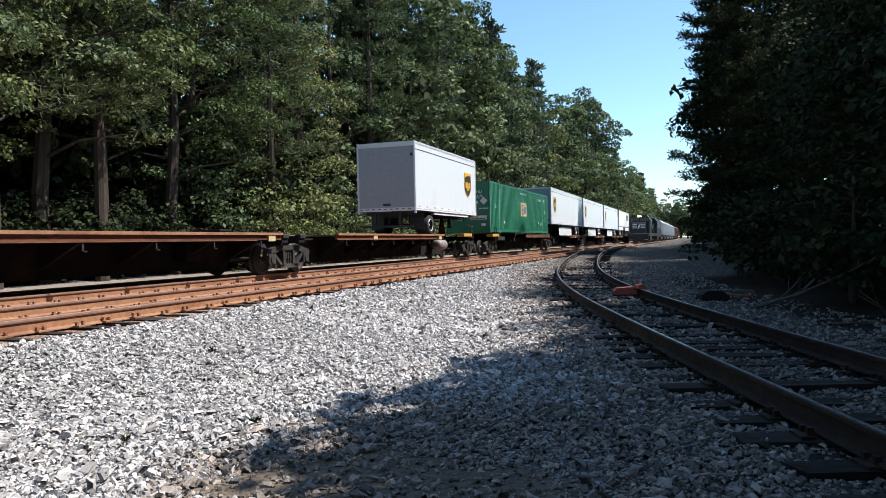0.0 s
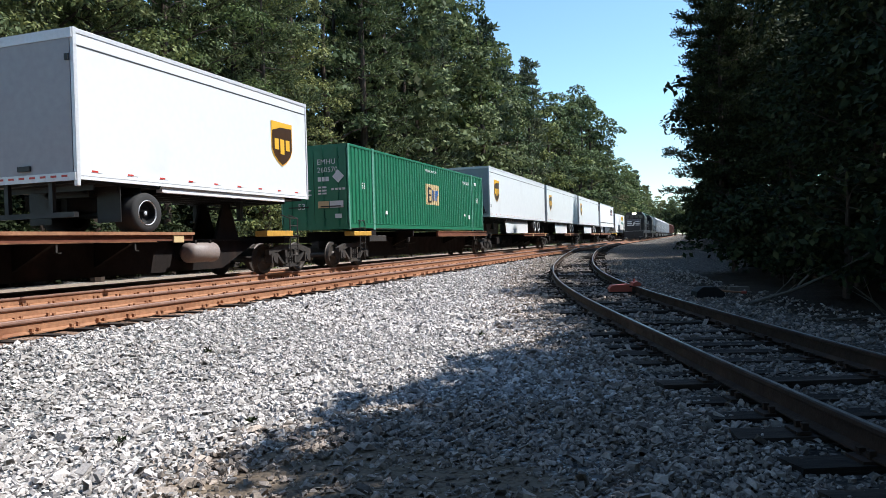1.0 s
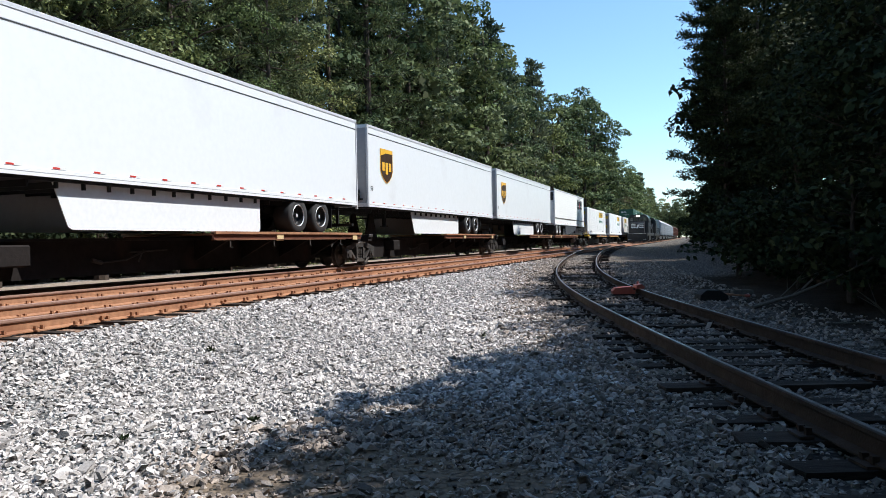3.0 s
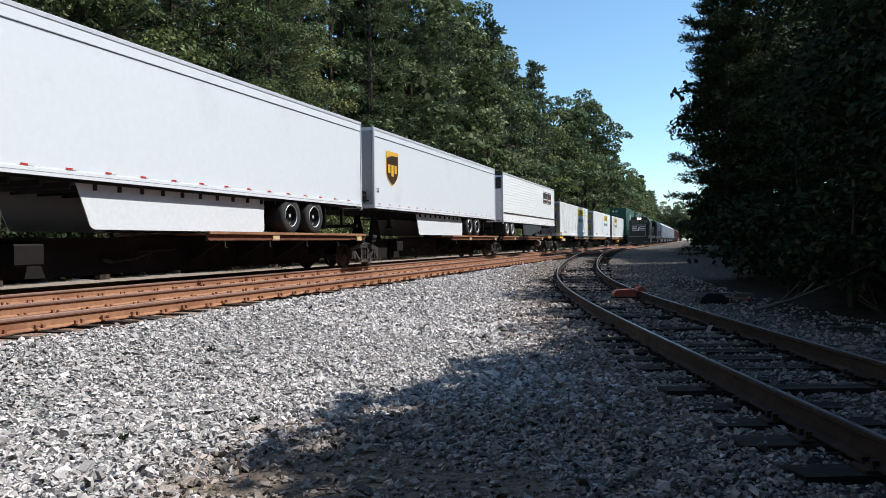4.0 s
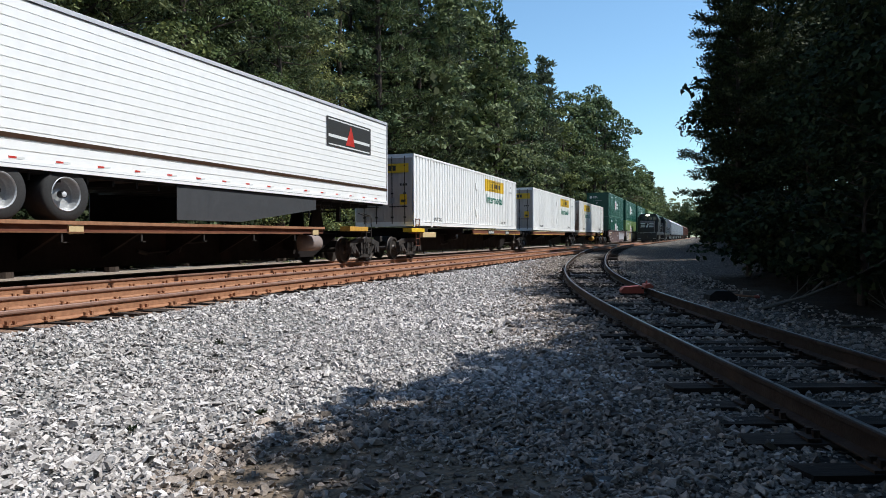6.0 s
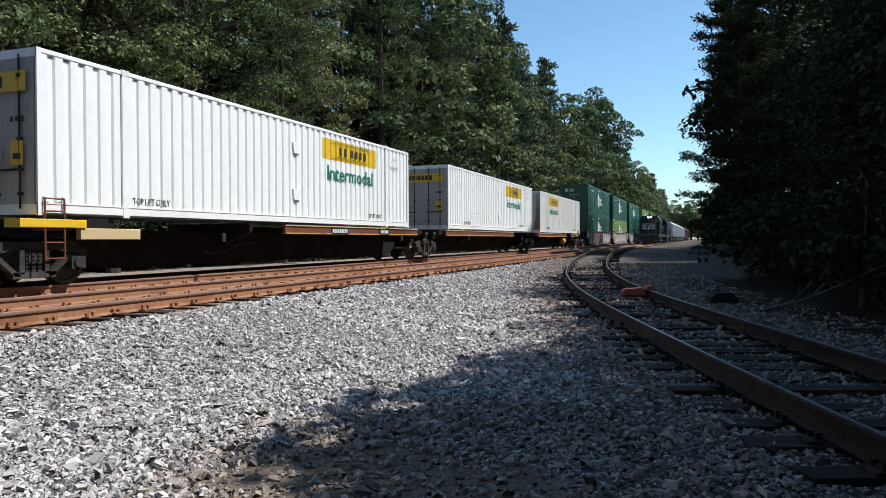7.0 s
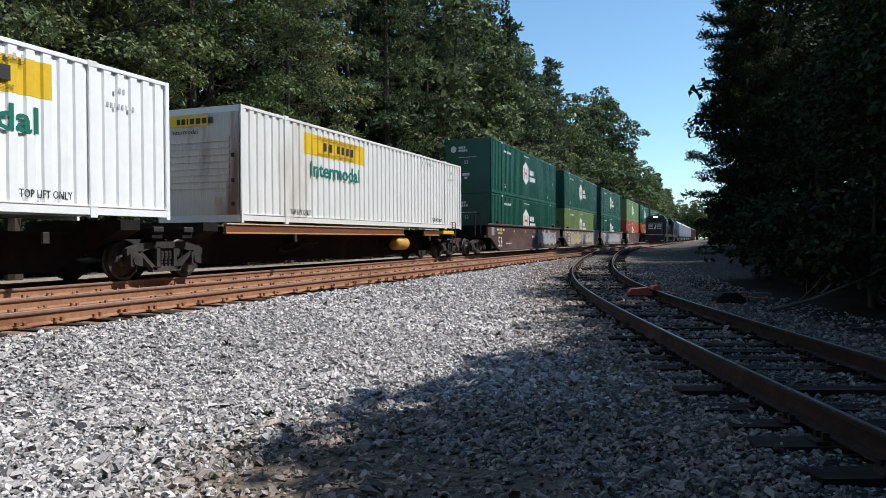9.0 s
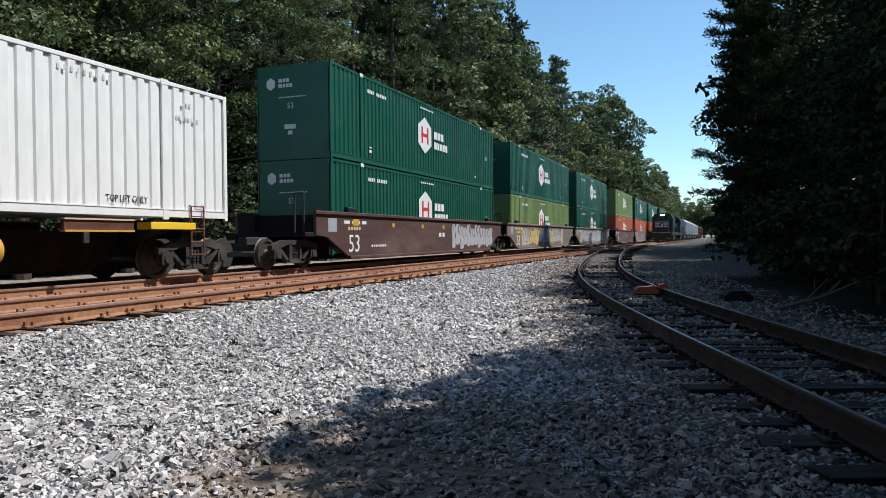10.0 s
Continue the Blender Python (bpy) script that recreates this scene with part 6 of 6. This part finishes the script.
    part("warning_strip", Shape().box(.9, 1.3, 16.02, 16.1, 4.205, 4.225), "yellow", g)
    lettering("EMHU", .26, "whiteink", on_end(.16, -.05, 3.54), g)
    lettering("260570", .26, "whiteink", on_end(.16, -.05, 3.27), g)
    part("diamond_placard", Shape().prism_y([(.95, 2.9), (1.17, 3.12), (.95, 3.34), (.73, 3.12)], -.055, -.05), "whiteink", g)
    bars(g, "end", .18, -.05, 2.97, (.13, .1, .13), .15, "whiteink", .03)
    for z in (2.74, 2.63, 2.53):
        bars(g, "end", .18, -.05, z, (.12, .16), .06, "whiteink", .04)
    bars(g, "end", .68, -.05, 2.66, (.1,) * 4, .07, "whiteink", .04)
    for z in (2.66, 2.5):
        bars(g, "end", -.95, -.05, z, (.12,) * 6, .05, "whiteink", .03)
    es = part("end_sign", Shape().box(-1.0, -.42, -.052, -.046, 3.24, 3.62), "tan", g, "small tan sign on the door")
    part("sign_mark", Shape().box(-.94, -.88, -.056, -.052, 3.29, 3.57), "ink", es)
    for x0 in (-.78, -.68, -.58):
        part("sign_bar", Shape().box(x0, x0 + .05, -.056, -.052, 3.32, 3.54), "blueink", es)
    part("door_label", Shape().box(.8, 1.05, -.055, -.05, 1.72, 1.86), "whiteink", g)
    part("door_label", Shape().box(.16, .58, -.055, -.05, 2.07, 2.3), "tan", g)
    part("door_label", Shape().box(.61, 1.12, -.055, -.05, 2.07, 2.3), "whiteink", g)
    lettering("53", .3, "whiteink", on_end(-.62, -.05, 2.04), g)
    # white boxes
    for s0, nm, dirty in ((126.2, "J1", 0), (146.83, "J2", 0), (165.42, "J3", 1)):
        c = container(s0, 16.15, 1.32, "white_old" if dirty else "white_rib", "dirty white corrugated container with a yellow banner" if dirty else "white corrugated container with a yellow banner", .33, not dirty)
        if dirty:
            banner(c, 16.15, 1.32, 2.93, 3.34, 3.65, .6)
            lettering("TOP LIFT ONLY", .2, "ink", on_side(1.297, 12.62, 1.63), c, .75)
            lettering("TOP LIFT ONLY", .2, "ink", on_side(1.297, 2.15, 1.6), c, .75)
        else:
            banner(c, 16.15, 1.32, 9.66, 3.34, 3.65, .62)
            lettering("TOP LIFT ONLY", .2, "ink", on_side(1.297, 12.65, 1.63), c, .75)
            lettering("TOP LIFT ONLY", .2, "ink", on_side(1.297, 2.15, 1.6), c, .75)
            for z in (2.0, 3.3):
                part("side_bracket", Shape().prism_x([(8.0, z + .3), (8.05, z), (8.35, z), (8.4, z + .3)], 1.29, 1.33), "white_rib", c)
        e = part("end_banner", Shape().box(-1.12, 1.1, -.05, -.045, 3.47, 3.83) if not dirty else Shape().box(-.85, .35, -.05, -.045, 3.75, 4.02), "yellow", c, "yellow strip with dark bars")
        x0 = -.55 if not dirty else -.6
        bars(c, "end", x0, -.052, 3.55 if not dirty else 3.8, (.1, .12, .05, .14, .14, .14, .14), .2 if not dirty else .14, "ink", .045)
        if dirty:
            lettering("Intermodal", .17, "ink", on_end(-.78, -.05, 3.56), c, 1.1)
            bars(c, "end", -.7, -.04, 3.2, (.07,) * 8, .09, "faint", .04)
            bars(c, "end", .55, -.046, 1.75, (.16,), .2, "tan")
        else:
            bars(c, "end", -1.0, -.046, 2.62, (.42,), .3, "charcoal")
            bars(c, "end", .72, -.046, 2.95, (.08,) * 3, .09, "ink", .04)
            bars(c, "end", .72, -.046, 2.2, (.3,), .42, "yellow")
            bars(c, "end", .78, -.05, 2.3, (.18,), .1, "ink")
            bars(c, "end", .3, -.046, 2.25, (.2,), .24, "grey")
        bars(c, "side", 1.297, 11.6, 3.9, (.05,) * 9, .1, "faint", .09)
        bars(c, "side", 1.297, 14.7, 3.75, (.05,) * 3, .1, "faint", .05)
        bars(c, "side", 1.297, 14.5, 3.45, (.05,) * 8, .09, "faint", .04)
    # double stacks
    up = ["dkgreen", "dkgreen", "dkgreen", "ltgreen", "dkgreen", "dkgreen", "dkgreen"]
    lo = ["dkgreen", "ltgreen", "dkgreen", "orange", "orange", "orange", "dkgreen"]
    st = [186.35, 205.7, 225.0, 247.8, 267.0, 286.4, 309.0]
    wd = {"dkgreen": "dark green", "ltgreen": "faded yellow-green", "orange": "faded orange"}
    for k, s in enumerate(st):
        for z, p in ((.40, lo[k]), (3.296, up[k])):
            hub(container(s, 16.15, z, p, wd[p] + " corrugated container with a white hexagon in a double stack", .27, False), z, 16.15)
        first = k in (0, 3, 6)
        well_car(s - 1.62, 19.3, "well" if k in (0, 3) else "wellgrey", first, k in (2, 5, 6), [(11.5, 16.8, ("paint1",)), (3.5, 15.0, ("paint2", "paint1")), (3.0, 15.5, ("paint1",)), None, None, None, None][k])


consist()


# ---- the waiting train ----
def locomotive(y0):
    """A black hood-type freight engine, its short nose towards -y."""
    root = thing("locomotive", "black diesel freight locomotive with white nose stripes, standing", "locomotive", "waiting train", at=pose(TRACK1, y0, 0))
    L = 20.0
    part("frame", Shape().box(-1.5, 1.5, .3, L - .3, 1.15, 1.6, .03), "loco", root)
    part("pilot", Shape().box(-1.45, 1.45, 0, .35, .35, 1.5, .05), "loco", root)
    part("fuel_tank", Shape().prism_y([(-1.3, .5), (-1.0, .3), (1.0, .3), (1.3, .5), (1.3, 1.15), (-1.3, 1.15)], 7.5, 12.5), "loco", root)
    part("nose", Shape().prism_x([(.9, 1.6), (.9, 3.0), (1.15, 3.3), (3.0, 3.35), (3.0, 1.6)][::-1], -1.0, 1.0), "loco", root)
    part("cab", Shape().prism_y([(-1.52, 1.6), (1.52, 1.6), (1.52, 3.9), (1.1, 4.45), (-1.1, 4.45), (-1.52, 3.9)], 2.6, 5.4), "loco", root)
    part("hood", Shape().prism_y([(-.95, 1.6), (.95, 1.6), (.95, 4.0), (.7, 4.3), (-.7, 4.3), (-.95, 4.0)], 5.4, L - 1.0), "loco", root)
    for x in (-1.25, -.62, .12, .75):
        part("windshield", Shape().box(x, x + .5, 2.56, 2.6, 3.45, 4.0), "glass", root)
    for x in (1.52,):
        part("side_window", Shape().box(x, x + .01, 3.1, 3.9, 3.2, 3.85).box(x, x + .01, 4.1, 5.0, 3.2, 3.85), "glass", root)
    sv = Shape()
    for k in range(3):
        sv.box(-.95, -.28, .885, .897, 2.35 + k * .26, 2.47 + k * .26).box(.28, .95, .885, .897, 2.35 + k * .26, 2.47 + k * .26)
    part("nose_stripe", sv, "whiteink", root, "white nose stripes")
    part("nose_emblem", Shape().prism_y([(-.2, 2.3), (.05, 2.3), (.22, 2.75), (.1, 3.0), (-.05, 2.7)], .885, .897), "whiteink", root)
    part("headlight", Shape().tube((-.17, 2.52, 4.22), (-.17, 2.42, 4.22), .13, n=14).tube((.17, 2.52, 4.22), (.17, 2.42, 4.22), .13, n=14), "lamp", root, "lit twin headlight")
    part("headlight_box", Shape().box(-.42, .42, 2.5, 2.8, 4.05, 4.5, .04), "loco", root)
    for x in (-.85, .55):
        part("number_board", Shape().box(x, x + .3, 2.5, 2.6, 4.1, 4.32), "black", root)
    part("step_edge", Shape().box(-1.35, 1.35, -.01, .0, 1.46, 1.5).box(-1.35, -.9, -.02, 0, .55, .6).box(.9, 1.35, -.02, 0, .55, .6), "whiteink", root)
    rl = Shape()
    for sx in (-1, 1):
        for y in np.arange(.3, L, 1.6):
            rl.tube((sx * 1.45, y, 1.6), (sx * 1.45, y, 2.65), .02, n=6)
        rl.tube((sx * 1.45, .3, 2.65), (sx * 1.45, 2.5, 2.65), .02, n=6).tube((sx * 1.45, 5.5, 2.65), (sx * 1.45, L - .4, 2.65), .02, n=6)
    part("handrail", rl, "truck", root)
    fan = Shape()
    for y in (8.5, 13.5, 15.2, 16.9):
        fan.tube((0, y, 4.28), (0, y, 4.48), .6, n=18)
    part("roof_fan", fan, "loco", root)
    part("exhaust", Shape().box(-.3, .3, 10.2, 11.2, 4.28, 4.55, .03), "loco", root)
    part("coupler", Shape().box(-.14, .14, -.6, .2, .75, 1.0, .03), "truck", root)
    for y in (3.6, L - 3.6):
        truck(root, y)
    return root


def covered_hopper(proto_y, mat, label):
    root = thing("covered_hopper", label, "railcar", "waiting train", at=pose(TRACK1, proto_y, 0))
    L = 17.0
    part("body", Shape().prism_y([(-1.5, 1.5), (1.5, 1.5), (1.55, 2.6), (1.5, 4.0), (1.1, 4.5), (-1.1, 4.5), (-1.5, 4.0), (-1.55, 2.6)], .9, L - .9), mat, root)
    for y in np.arange(1.4, L - 1, 1.45):
        for sx in (-1, 1):
            part("side_post", Shape().box(*sorted((sx * 1.5, sx * 1.62)), y - .05, y + .05, 1.3, 4.0), mat, root)
    hp = Shape()
    for y in (4, 8.5, 13):
        hp.prism_x([(y - 1.8, 1.5), (y - .35, .45), (y + .35, .45), (y + 1.8, 1.5)], -1.1, 1.1)
    part("discharge_chute", hp, mat, root)
    part("side_sill", Shape().box(-1.55, 1.55, .4, L - .4, 1.15, 1.4, .02), "car", root)
    part("hatch_walk", Shape().box(-.6, .6, .8, L - .8, 4.5, 4.6), "truck", root)
    for y in (0.9, L - .9):
        part("end_ladder", Shape().box(1.2, 1.24, y - .02, y + .02, .9, 4.2).box(1.5, 1.54, y - .02, y + .02, .9, 4.2), "truck", root)
    for y in (2.2, L - 2.2):
        truck(root, y)
    return root


n_moving_wheels = len(WHEELSETS)
locomotive(112.0)
locomotive(133.5)
hop = covered_hopper(156.0, "hopper", "pale grey covered hopper car, standing")
for k in range(1, 5):
    copy_thing(hop, pose(TRACK1, 156.0 + 17.6 * k, 0))
box = covered_hopper(156.0 + 17.6 * 5, "boxcar", "faded brown freight car, standing")
for k in range(6, 9):
    copy_thing(box, pose(TRACK1, 156.0 + 17.6 * k, 0))


def motions():
    for ob, s in MOVING:
        walk(ob, [(t / 2, pose(TRACK2, train_y(s, t / 2), 0)) for t in range(21)])
    for w, y in WHEELSETS[:n_moving_wheels]:
        walk(w, [(k / FPS, pose(0, y, .42, math.degrees((V0 * k / FPS + ACC * (k / FPS) ** 2) / .42))) for k in range(10 * FPS + 1)])


motions()
